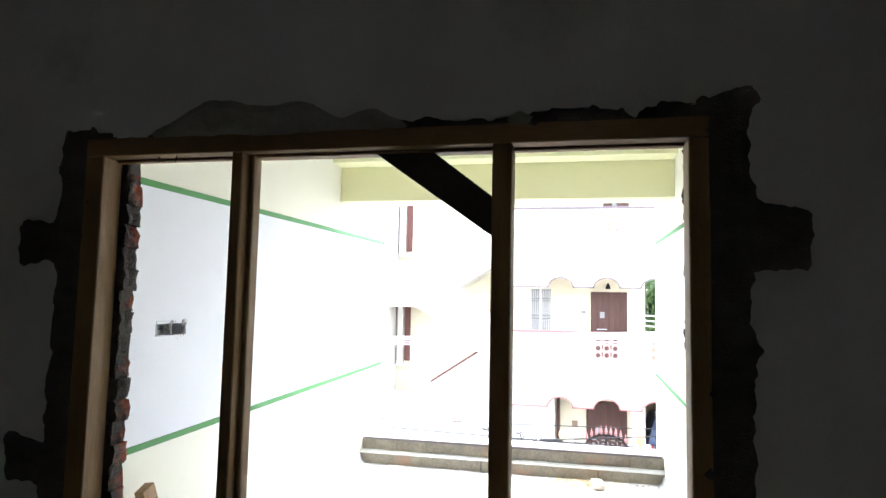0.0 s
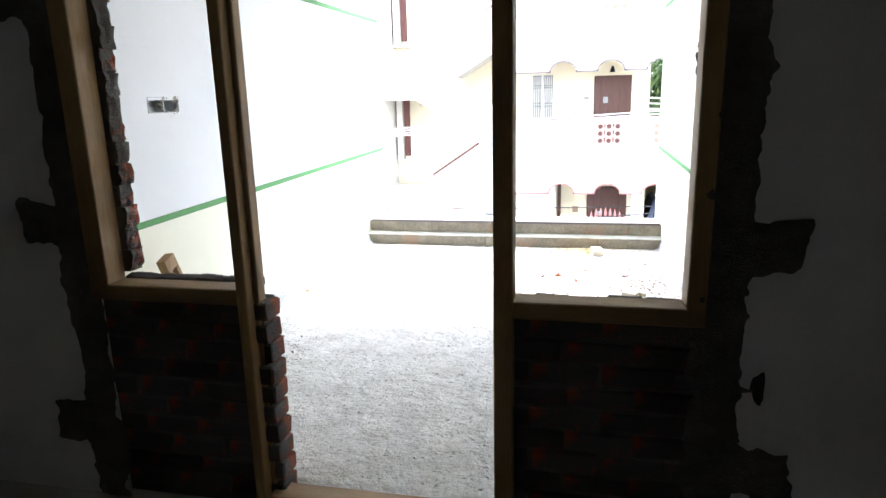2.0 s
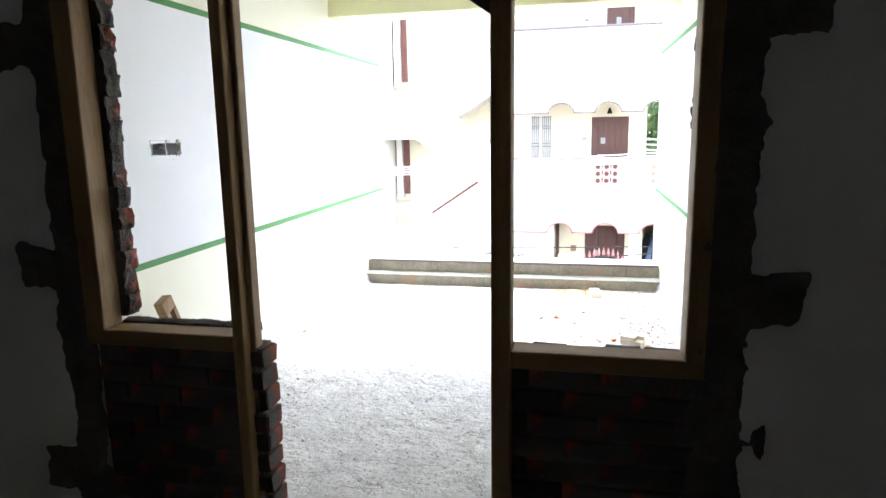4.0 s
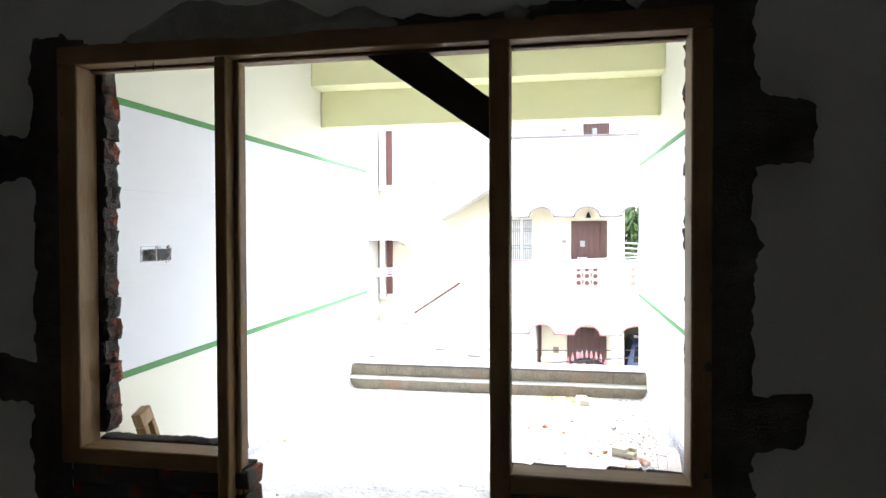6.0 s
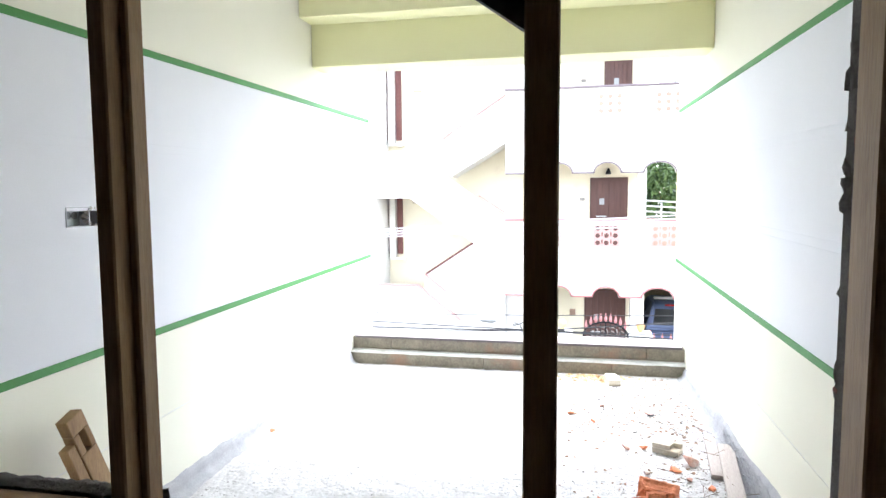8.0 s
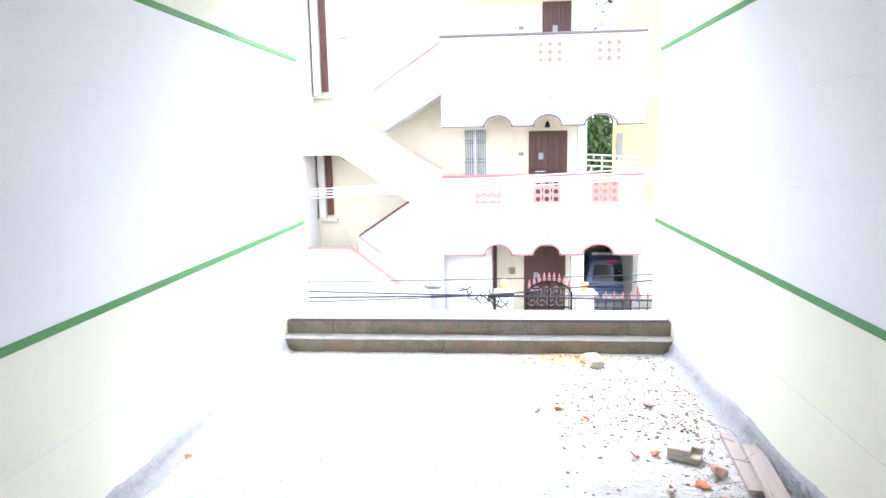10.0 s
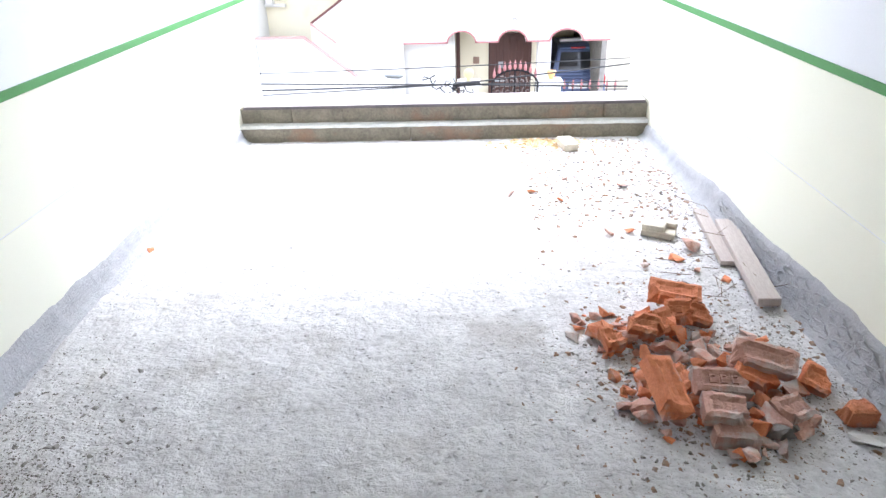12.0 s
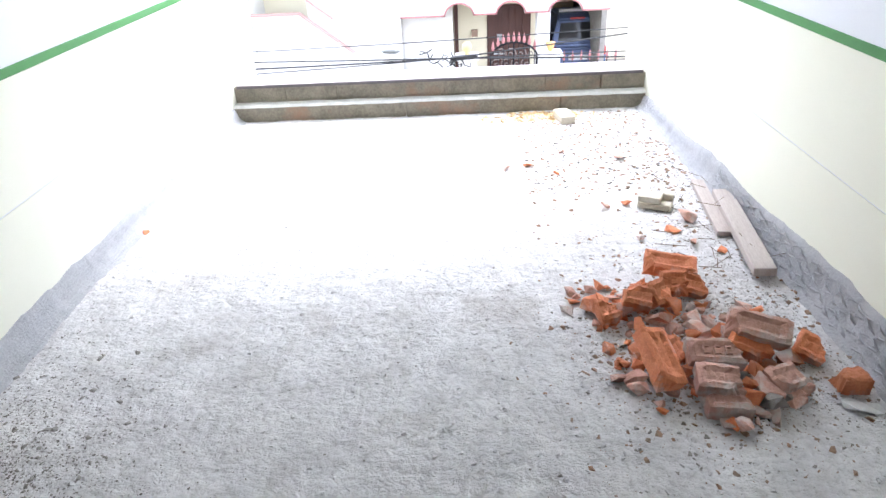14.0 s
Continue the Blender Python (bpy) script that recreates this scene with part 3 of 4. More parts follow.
def frogged_brick(name, seed, broken=0.0, marked=False):
    """A moulded brick with a sunk frog and raised bars in it; broken shears one end off."""
    r = random.Random(seed)
    L, W, H = 0.20 * (1 - broken), 0.092, 0.06
    bm = bmesh.new()
    nx, ny = 10, 6
    grid = {}
    for i in range(nx + 1):
        for j in range(ny + 1):
            x, y = -L / 2 + L * i / nx, -W / 2 + W * j / ny
            inside = 2 <= i <= nx - (2 if not broken else 0) and 2 <= j <= ny - 2
            z = H / 2 - (0.009 if inside else 0) + r.uniform(-0.002, 0.002)
            if i in (0, nx) or j in (0, ny):
                z -= 0.006
            jx = r.uniform(-0.025, 0.006) * (1 if broken and i == nx else 0)
            grid[i, j] = bm.verts.new((x + jx, y + r.uniform(-0.002, 0.002), z))
    for i in range(nx):
        for j in range(ny):
            bm.faces.new((grid[i, j], grid[i + 1, j], grid[i + 1, j + 1], grid[i, j + 1]))
    rim = [grid[i, 0] for i in range(nx)] + [grid[nx, j] for j in range(ny)] + [grid[i, ny] for i in range(nx, 0, -1)] + [grid[0, j] for j in range(ny, 0, -1)]
    low = [bm.verts.new((v.co.x * 0.985 + r.uniform(-0.003, 0.003), v.co.y * 0.985, -H / 2 + r.uniform(-0.003, 0.003))) for v in rim]
    for a in range(len(rim)):
        b = (a + 1) % len(rim)
        bm.faces.new((rim[a], rim[b], low[b], low[a]))
    bm.faces.new(low[::-1])
    for v in bm.verts:
        p = v.co * 26 + Vector((seed, 0, 0))
        v.co += Vector((noise.noise(p), noise.noise(p + Vector((9, 0, 0))), noise.noise(p + Vector((0, 9, 0))))) * 0.0035
    chip = Vector((L / 2 * r.choice((-1, 1)), W / 2 * r.choice((-1, 1)), H / 2))
    for v in bm.verts:
        d = (v.co - chip).length
        if d < 0.045:
            v.co -= (chip - Vector((0, 0, 0))).normalized() * (0.045 - d) * 0.9
    for k in (-1, 0, 1) if marked else ():
        if k * 0.035 < L / 2 - 0.04:
            box(bm, k * 0.035 - 0.010, k * 0.035 - 0.004, -0.016, 0.016, H / 2 - 0.012, H / 2 - 0.002)
            box(bm, k * 0.035 - 0.004, k * 0.035 + 0.010, 0.009, 0.015, H / 2 - 0.012, H / 2 - 0.002)
            box(bm, k * 0.035 - 0.004, k * 0.035 + 0.010, -0.015, -0.009, H / 2 - 0.012, H / 2 - 0.002)
    me = bpy.data.meshes.new(name)
    bmesh.ops.recalc_face_normals(bm, faces=bm.faces)
    bm.to_mesh(me)
    bm.free()
    me.materials.append(M_BRICKDUST if seed in (45, 46, 47, 48, 50) else M_BRICK)
    return me


def drop_brick(me, x, y, z, rx, ry, rz, label):
    o = new("brick", me)
    o.matrix_world = pose(x, y, z, rx, ry, rz)
    return tagged(o, label, "brick", "bricks of the rubble heap")


# x, y, z, turn about x, y, z, share broken off
HEAP = [
    (0.42, 3.70, 0.085, 18, 4, -15, 0.0), (0.49, 3.61, 0.04, 30, 8, -24, 0.45), (0.40, 3.58, 0.075, 34, -6, -10, 0.5), (0.24, 3.48, 0.08, 24, 8, -12, 0.45),
    (0.21, 3.10, 0.105, 14, -24, 102, 0.0), (0.405, 3.15, 0.075, 18, 2, -4, 0.1), (0.375, 3.03, 0.07, 14, 2, -10, 0.3), (0.385, 2.975, 0.026, 0, 3, -4, 0.35),
    (0.58, 3.25, 0.10, 26, 8, -22, 0.0), (0.55, 3.22, 0.05, 20, 10, -28, 0.3), (0.60, 3.06, 0.035, 12, 0, 22, 0.4), (0.72, 3.21, 0.035, 25, 12, -35, 0.5),
    (0.77, 3.06, 0.034, 6, 2, 92, 0.6), (0.32, 3.52, 0.07, 40, 8, 35, 0.5), (0.30, 3.22, 0.03, 10, 0, 40, 0.5), (0.12, 3.44, 0.05, 22, -10, 12, 0.6),
]
for k, (x, y, z, a, b, c, cut) in enumerate(HEAP):
    drop_brick(frogged_brick("brick", 40 + k, cut, k in (2, 5)), x - (0.03 if x < 0.7 else 0), y + 0.015, z, a, b, c, "broken half of a red clay brick" if cut else "whole red clay brick lying in the rubble heap")
bm = frogged_brick("brick", 99, 0.3)
drop_brick(bm, 0.44, 2.36, 0.05, 40, 5, 30, "orange brick half lying near the doorway")
drop_brick(frogged_brick("brick", 98, 0.4), -1.92, 2.72, 0.06, 20, 10, 50, "brown broken brick by the wall foot")


def shards(name, material, label, items, seed, group=""):
    r = random.Random(seed)
    for x, y, s in items:
        x, y = x + 0.03 * (x + 2), y + 0.025 * (y - 3.1)
        bm = chunk(bmesh.new(), s, s * r.uniform(0.55, 0.9), s * r.uniform(0.35, 0.6), pose(0, 0, 0, r.uniform(-25, 25), r.uniform(-25, 25), r.uniform(0, 180)), r, 12)
        low = min(v.co.z for v in bm.verts)
        bm.transform(Matrix.Translation((x, y, -low - 0.004)))
        solid(name, bm, material, label, "brick shard", group)


r2 = random.Random(33)
PIECES = [(0.17, 3.55, 0.13), (0.10, 3.50, 0.10), (0.00, 3.53, 0.11), (0.22, 3.45, 0.12), (0.20, 3.33, 0.11), (0.33, 3.36, 0.12), (0.40, 3.30, 0.10), (0.44, 3.05, 0.13), (0.37, 3.02, 0.09),
          (0.52, 3.06, 0.11), (0.24, 3.62, 0.10), (0.14, 3.28, 0.08), (0.56, 3.20, 0.09), (0.47, 3.12, 0.08), (0.41, 3.18, 0.07),
          (-0.215, 4.93, 0.075), (-0.10, 4.97, 0.06), (0.57, 4.23, 0.13), (0.47, 4.13, 0.07), (0.30, 4.06, 0.06), (0.33, 4.42, 0.06), (0.22, 4.40, 0.055), (-2.02, 4.28, 0.038),
          (0.44, 5.05, 0.08), (0.05, 4.85, 0.05), (0.12, 5.15, 0.05), (0.62, 3.93, 0.05), (0.52, 4.0, 0.05)]
for _ in range(150):
    a, d = r2.uniform(0, 6.28), r2.random() ** 0.6
    PIECES.append((0.29 + 0.32 * d * math.cos(a), 3.30 + 0.40 * d * math.sin(a), r2.uniform(0.025, 0.08)))
for _ in range(16):
    PIECES.append((r2.uniform(-0.10, 0.12), r2.uniform(3.38, 3.68), r2.uniform(0.025, 0.07)))
GREY = [(0.34, 3.08, 0.09), (0.42, 3.0, 0.10), (0.12, 3.18, 0.07), (0.10, 3.12, 0.05), (0.48, 3.03, 0.06), (0.06, 3.3, 0.05), (0.38, 3.12, 0.06), (-1.9, 2.62, 0.09), (-1.86, 2.5, 0.07), (-1.95, 2.8, 0.06), (-1.82, 2.7, 0.05)]
shards("mortar_lump", M_RUBBLE, "grey lump of old mortar in the rubble", GREY, 35, "mortar lumps")
shards("brick_shard", M_BRICK, "small broken shard of red brick", PIECES[::2], 34, "brick shards")
shards("brick_shard", M_BRICKDUST, "dusty pinkish shard of old brick", PIECES[1::2], 36, "brick shards")


PILE = [(0.30, 3.40, 0.09, 0.05), (0.36, 3.46, 0.08, 0.055), (0.22, 3.38, 0.08, 0.04), (0.17, 3.47, 0.09, 0.045), (0.28, 3.60, 0.08, 0.05), (0.35, 3.52, 0.10, 0.06), (0.46, 3.38, 0.08, 0.04),
        (0.52, 3.12, 0.09, 0.045), (0.48, 3.05, 0.07, 0.04), (0.63, 3.16, 0.09, 0.05), (0.66, 3.28, 0.08, 0.045), (0.30, 3.12, 0.07, 0.04), (0.50, 3.30, 0.07, 0.06), (0.12, 3.56, 0.07, 0.03)]
rpile = random.Random(55)
for k, (x, y, s, z) in enumerate(PILE):
    bm = chunk(bmesh.new(), s, s * 0.7, s * 0.55, pose(x - 0.03, y, z, rpile.uniform(-35, 35), rpile.uniform(-35, 35), rpile.uniform(0, 180)), rpile, 11)
    solid("brick_shard", bm, M_BRICK if k % 3 else M_BRICKDUST, "angular brick shard lying on the rubble heap", "brick shard", "brick shards")


def chips(name, material, label, n, where, sizes, seed):
    r = random.Random(seed)
    V, F = [], []
    for _ in range(n):
        x, y = where(r)
        if not (TL + 0.03 < x < TR - 0.03 and WY1 + 0.05 < y < 6.07):
            continue
        s = sizes[0] + (sizes[1] - sizes[0]) * r.random() ** 2.5
        b = len(V)
        z = floor_height(x, y) - 0.001
        a = r.uniform(0, 6.28)
        ca, sa = math.cos(a), math.sin(a)
        for u, v, w in ((-1, -0.6, 0), (1, -0.5, 0), (0.8, 0.6, 0), (-0.7, 0.7, 0), (-0.6, -0.3, 0.6), (0.6, -0.2, 0.8), (0.3, 0.4, 0.5)):
            u, v, w = (u + r.uniform(-0.3, 0.3)) * s / 2, (v + r.uniform(-0.3, 0.3)) * s / 2, w * s * r.uniform(0.15, 0.5)
            V.append((x + u * ca - v * sa, y + u * sa + v * ca, z + w))
        for f in ((0, 1, 5, 4), (1, 2, 5), (2, 6, 5), (2, 3, 6), (3, 4, 6), (3, 0, 4), (4, 5, 6)):
            F.append(tuple(b + i for i in f))
    me = bpy.data.meshes.new(name)
    me.from_pydata(V, [], F)
    me.materials.append(material)
    return tagged(new(name, me), label, "rubble", kind="stuff")


def right_side(r):
    return TR - 0.05 - 1.0 * r.random() ** 1.7, r.uniform(2.7, 5.95)


def heap_ring(r):
    a, d = r.uniform(0, 6.28), abs(r.gauss(0, 0.55))
    return 0.38 + 0.46 * d * math.cos(a), 3.28 + 0.52 * d * math.sin(a)


def left_corner(r):
    return TL + 0.05 + abs(r.gauss(0, 0.27)), 2.5 + r.gauss(0, 0.36)


def far_right(r):
    return TR - 0.08 - 0.9 * r.random(), r.uniform(4.6, 6.05)


chips("brick_chips", M_CHIP, "brick chips and dust scattered on the concrete", 1100, right_side, (0.005, 0.03), 1)
chips("heap_chips", M_CHIP, "red brick chips around the heap", 1400, heap_ring, (0.004, 0.024), 2)
chips("heap_dust", M_CHIP, "brown brick dust and fine crumbs round the heap", 9000, heap_ring, (0.002, 0.009), 22)
chips("wall_dust", M_RUBBLE, "fine grey debris between the heap and the wall", 5000, lambda r: (TR - 0.1 - abs(r.gauss(0, 0.22)), r.uniform(2.9, 4.9)), (0.002, 0.012), 23)
chips("grey_rubble", M_RUBBLE, "grey cement crumbs around the brick heap", 2000, heap_ring, (0.004, 0.02), 3)
# Dark grit in the corner: real dirt, spread thickly to add the shade there.
chips("corner_rubble", M_GRIT, "dark cement crumbs in the wall corner, dense for its shade", 15000, left_corner, (0.003, 0.011), 4)
chips("corner_dust", M_GRIT, "brown dirt in the wall corner, also darkening it for shade", 16000, left_corner, (0.002, 0.007), 24)
chips("corner_stones", M_RUBBLE, "grey mortar crumbs in the wall corner", 420, left_corner, (0.008, 0.034), 14)
chips("far_chips", M_CHIP, "pale brick and wood chips before the parapet", 1300, far_right, (0.006, 0.03), 5)
chips("far_grit", M_GRIT, "dark grit strewn before the parapet", 800, far_right, (0.005, 0.026), 15)
chips("floor_crumbs", M_RUBBLE, "loose grit on the terrace floor", 4500, lambda r: (r.uniform(TL, TR), r.uniform(1.9, 5.95)), (0.002, 0.011), 6)
chips("floor_flakes", M_CONC, "flaking crust of the rough concrete", 6500, lambda r: (r.uniform(TL, TR), 1.9 + 4 * r.random() ** 1.3), (0.005, 0.022), 16)
chips("wood_shavings", M_STRAW, "yellow wood shavings before the parapet", 280, lambda r: (r.gauss(0.13, 0.16), r.gauss(5.95, 0.06)), (0.015, 0.06), 7)

# plank against the right wall foot
plank = prism([(-0.044, 0), (0.044, 0), (0.044, 0.036), (-0.044, 0.04)], -0.39, 0.39)
bmesh.ops.bevel(plank, geom=plank.edges[:], offset=0.003, segments=1, affect="EDGES")
po = solid("plank", plank, M_PLANK, "dusty grey wooden plank lying along the wall", "plank")
po.matrix_world = pose(0.825, 4.085, 0.026, 0, -6, -8)
plank = prism([(-0.032, 0), (0.032, 0), (0.032, 0.024), (-0.032, 0.022)], -0.30, 0.30)
po = solid("plank", plank, M_PLANK, "narrow dusty batten lying beside a plank", "plank")
po.matrix_world = pose(0.79, 4.38, 0.006, 0, 2, -7)
rs = random.Random(4)
bm = bmesh.new()
for k in range(26):
    x, y, a, l = rs.uniform(0.55, 0.86), rs.uniform(3.7, 4.7), rs.uniform(0, 3.1), rs.uniform(0.05, 0.16)
    z = 0.058 if abs(x - 0.83) < 0.05 else 0.012
    tube(bm, [(x, y, z), (x + l * math.cos(a), y + l * math.sin(a), z + 0.006)], 0.0015, 4)
solid("dry_twigs", bm, M_BARK, "thin dry twigs scattered over a plank", "twigs", kind="stuff")


# notched blocks
def notched_block(m, label):
    t = thing("cement_block", label, "block", group="pale blocks")
    t.matrix_world = m
    bm = bmesh.new()
    box(bm, -0.08, 0.08, -0.047, 0.047, 0, 0.034, bevel=0.004)
    box(bm, -0.08, 0.03, -0.047, 0.047, 0.034, 0.064, bevel=0.004)
    box(bm, 0.03, 0.08, 0.018, 0.047, 0.034, 0.064, bevel=0.004)
    part("body", bm, M_BLOCK, t)
    return t


notched_block(pose(0.535, 4.42, 0.003, 0, 0, -26), "pale notched wooden block end on the floor")
bm = B(-0.05, 0.05, -0.10, 0.10, 0, 0.055, bevel=0.005)
bo = solid("cement_block", bm, M_BLOCK, "pale flat block lying before the parapet", "block", "pale blocks")
bo.matrix_world = pose(0.30, 5.86, 0.0, 0, 0, 8)
sc = bmesh.new()
vs = [sc.verts.new((0.06 * math.cos(a), 0.03 * math.sin(a), 0.008 * math.sin(3 * a) + 0.01)) for a in np.linspace(0, 6.0, 9)]
sc.faces.new(vs)
so = solid("paper_scrap", sc, M_PAPER, "crumpled white paper scrap by the wall foot", "paper")
so.matrix_world = pose(0.76, 2.98, 0.0, 0, 0, -20)
for x, y in ((0.58, 3.60), (0.57, 3.48), (-1.80, 3.85)):
    bm = chunk(bmesh.new(), 0.035, 0.025, 0.015, pose(x, y, 0.006), rs, 9)
    solid("plaster_flake", bm, M_PAPER, "small white plaster flake", "plaster flake")

# timber offcuts leaning on the left wall
tim = thing("timber_offcut", "notched raw timber offcut leaning on the wall", "timber", (TL + 0.17, 2.80, 0.02))
tim.scale = (0.9, 0.9, 0.93)
lean = pose(0.0, 0.0, 0.0, 19, -6, 0)
bm = bmesh.new()
box(bm, -0.03, 0.03, -0.05, 0.05, 0.0, 0.62, bevel=0.003, m=lean)
box(bm, -0.03, 0.03, -0.05, -0.015, 0.622, 0.72, bevel=0.003, m=lean)
box(bm, -0.03, 0.03, 0.02, 0.05, 0.622, 0.72, bevel=0.003, m=lean)
box(bm, -0.03, 0.03, -0.05, 0.05, 0.722, 0.80, bevel=0.003, m=lean)
part("post", bm, M_WOOD, tim)
bm = bmesh.new()
box(bm, -0.025, 0.025, -0.10, -0.052, 0.0, 0.69, bevel=0.003, m=lean)
part("batten", bm, M_WOOD, tim)

# ---------- the street ----------
STREET = Matrix.Translation((0.24, -0.845, 0.15)) @ Matrix.Scale(1.085, 4)   # scales and shifts the opposite plot to fit the camera's view


def across(ob):
    ob.matrix_world = STREET @ ob.matrix_basis
    return ob



GROUND = -3.3
bm = bmesh.new()
for q in (((-400, -400), (400, -400), (400, 600), (-400, 600)),):
    bm.faces.new([bm.verts.new((x, y, GROUND)) for x, y in q])
across(solid("ground", bm, M_PAVE, "dusty pale ground around the houses", "ground", kind="structure"))
across(solid("road", B(-60, 60, 7.6, 14.2, GROUND - 0.1, GROUND + 0.01), M_ROAD, "narrow asphalt street between the houses", "road", kind="structure"))

# ---------- house across the street ----------
house = across(thing("house", "cream and white three storey house with scalloped balconies and outside stairs", "house", (0.4, 17, GROUND)))
HO = Vector((-0.4, -17, -GROUND))


def hp(name, bm, material, label="", parent=None, smooth=False):
    bm.transform(Matrix.Translation(HO))
    return part(name, bm, material, parent or house, label, smooth)


BX0, BX1, BY, BACK = -1.88, 2.77, 17.0, 18.2
FLOORS = (-0.25, 2.8)
hp("back_wall", B(BX0 - 5.6, 1.5, BACK, BACK + 0.2, GROUND, 7.2), M_BCREAM, "cream painted wall")
hp("back_wall", B(1.62, 4.6, 21.5, 21.7, GROUND, -0.3), M_BCREAM, "cream painted wall")
hp("back_wall", B(2.90, 4.6, 21.5, 21.7, -0.3, 7.2), M_BYELLOW, "yellow painted wall")
hp("porch_wall", B(1.5, 1.62, BACK, 21.5, GROUND, 7.2), M_BCREAM)
hp("porch_side", B(BX1 - 0.04, BX1 + 0.08, 17.6, 21.5, GROUND, -0.45), M_RUBBLE, "grey plastered porch side")
for z in FLOORS:
    hp("slab", B(BX0, BX1, BY + 0.1, BACK if z > 0 else 21.5, z - 0.16, z), M_BWHITE)
hp("slab", B(BX0, BX1, BY + 0.1, 21.5, 5.75, 5.95), M_BWHITE)
ARCH = ((-0.57, 0.31), (0.58, 0.31), (1.79, 0.36))


def balcony_front(z_low, z_high, name):
    """Solid balcony wall whose lower edge is scalloped over the openings below."""
    pts = [(BX0, z_high), (BX0, z_low)]
    edge = [(BX0, z_low)]
    for c, r in ARCH:
        for k in range(11):
            a = math.pi * (1 - k / 10)
            edge.append((c + r * math.cos(a), z_low + 0.25 * math.sin(a)))
    edge.append((BX1, z_low))
    pts = [(BX0, z_high)] + edge + [(BX1, z_high)]
    hp(name, prism(pts, BY, BY + 0.12), M_BWHITE, "white scalloped balcony wall")
    bm = bmesh.new()
    for (x0, z0), (x1, z1) in zip(edge, edge[1:]):
        d = Vector((x1 - x0, 0, z1 - z0))
        n = Vector((-d.z, 0, d.x)).normalized() * 0.035
        q = [(x0, z0), (x1, z1), (x1 + n.x, z1 + n.z), (x0 + n.x, z0 + n.z)]
        a = [bm.verts.new((x, BY - 0.045, z)) for x, z in q]
        b = [bm.verts.new((x, BY + 0.002, z)) for x, z in q]
        bm.faces.new(a)
        bm.faces.new(b[::-1])
        for i in range(4):
            bm.faces.new((a[i], b[i], b[(i + 1) % 4], a[(i + 1) % 4]))
    # Upper moulding and cap are coloured dark to draw their shadow lines.
    hp("scallop_moulding", bm, M_PINK if z_low < 0 else M_MAUVE, "pink moulding along the arches" if z_low < 0 else "moulding along the arches, greyed for its shadow line")
    hp("cap", B(BX0 - 0.02, BX1 + 0.02, BY - 0.05, BY + 0.15, z_high, z_high + 0.05, bevel=0.01), M_PINK if z_low < 0 else M_MAUVE)


balcony_front(-1.185, 0.69, "balcony_wall")
balcony_front(1.84, 3.88, "balcony_wall")
balcony_front(4.95, 6.6, "balcony_wall")


def jali(x0, x1, z0, z1, dark, label, body=M_JALI):
    """Flat panel with raised discs and slots, coloured for the shade in its holes."""
    n, m = 3, 3
    back = hp("jali_panel", B(x0, x1, BY - 0.012, BY - 0.003, z0, z1), body, label)
    for i in range(n):
        for j in range(m):
            cx, cz = x0 + (x1 - x0) * (i + 0.5) / n, z0 + (z1 - z0) * (j + 0.5) / m
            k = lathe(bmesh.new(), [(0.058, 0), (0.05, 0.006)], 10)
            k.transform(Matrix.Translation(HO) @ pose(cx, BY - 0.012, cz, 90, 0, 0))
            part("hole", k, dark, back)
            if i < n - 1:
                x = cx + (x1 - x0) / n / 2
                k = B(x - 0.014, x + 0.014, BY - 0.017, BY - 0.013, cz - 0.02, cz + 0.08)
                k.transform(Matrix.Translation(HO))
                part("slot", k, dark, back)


jali(-1.10, -0.50, 0.07, 0.61, M_BWHITE, "pale pink pierced balcony panel")
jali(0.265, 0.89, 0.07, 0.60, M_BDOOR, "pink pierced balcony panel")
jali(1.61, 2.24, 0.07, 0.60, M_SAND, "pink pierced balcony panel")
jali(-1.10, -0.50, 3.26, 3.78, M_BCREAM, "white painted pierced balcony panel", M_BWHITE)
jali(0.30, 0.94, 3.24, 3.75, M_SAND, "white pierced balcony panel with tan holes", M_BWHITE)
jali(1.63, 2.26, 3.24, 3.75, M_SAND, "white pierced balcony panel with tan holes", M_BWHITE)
for z in (-0.72, 2.45):
    bm = tube(bmesh.new(), [(0.62 + 0.05 * math.cos(a), BY - 0.02, z + 0.05 * math.sin(a)) for a in np.linspace(0, math.pi, 8)], 0.012, 5)
    hp("hook", bm, M_RUBBLE)


def house_door(x0, x1, z0, z1, y=BACK):
    d = hp("door", B(x0, x1, y - 0.05, y - 0.002, z0, z1, bevel=0.006), M_BDOOR, "dark brown panelled door")
    n = 6
    for i in range(n):
        a = x0 + 0.03 + (x1 - x0 - 0.06) * i / n
        b = a + (x1 - x0 - 0.06) / n - 0.02
        q = B(a, b, y - 0.065, y - 0.05, z0 + 0.05, z1 - 0.05, bevel=0.005)
        q.transform(Matrix.Translation(HO))
        part("panel", q, M_BDOOR, d)
    q = B(x0 + 0.16, x0 + 0.42, y - 0.10, y - 0.066, z0 + 1.0, z0 + 1.03)
    q.transform(Matrix.Translation(HO))
    part("latch", q, M_STEEL, d)
    q = B(x0 + 0.24, x0 + 0.36, y - 0.072, y - 0.066, z0 + 1.32, z0 + 1.48)
    q.transform(Matrix.Translation(HO))
    part("sticker", q, M_GRILLE, d)
    return d


house_door(0.21, 1.16, -0.25, 1.77)
house_door(0.53, 1.22, 2.8, 4.85)
house_door(0.10, 1.15, GROUND, -1.15)
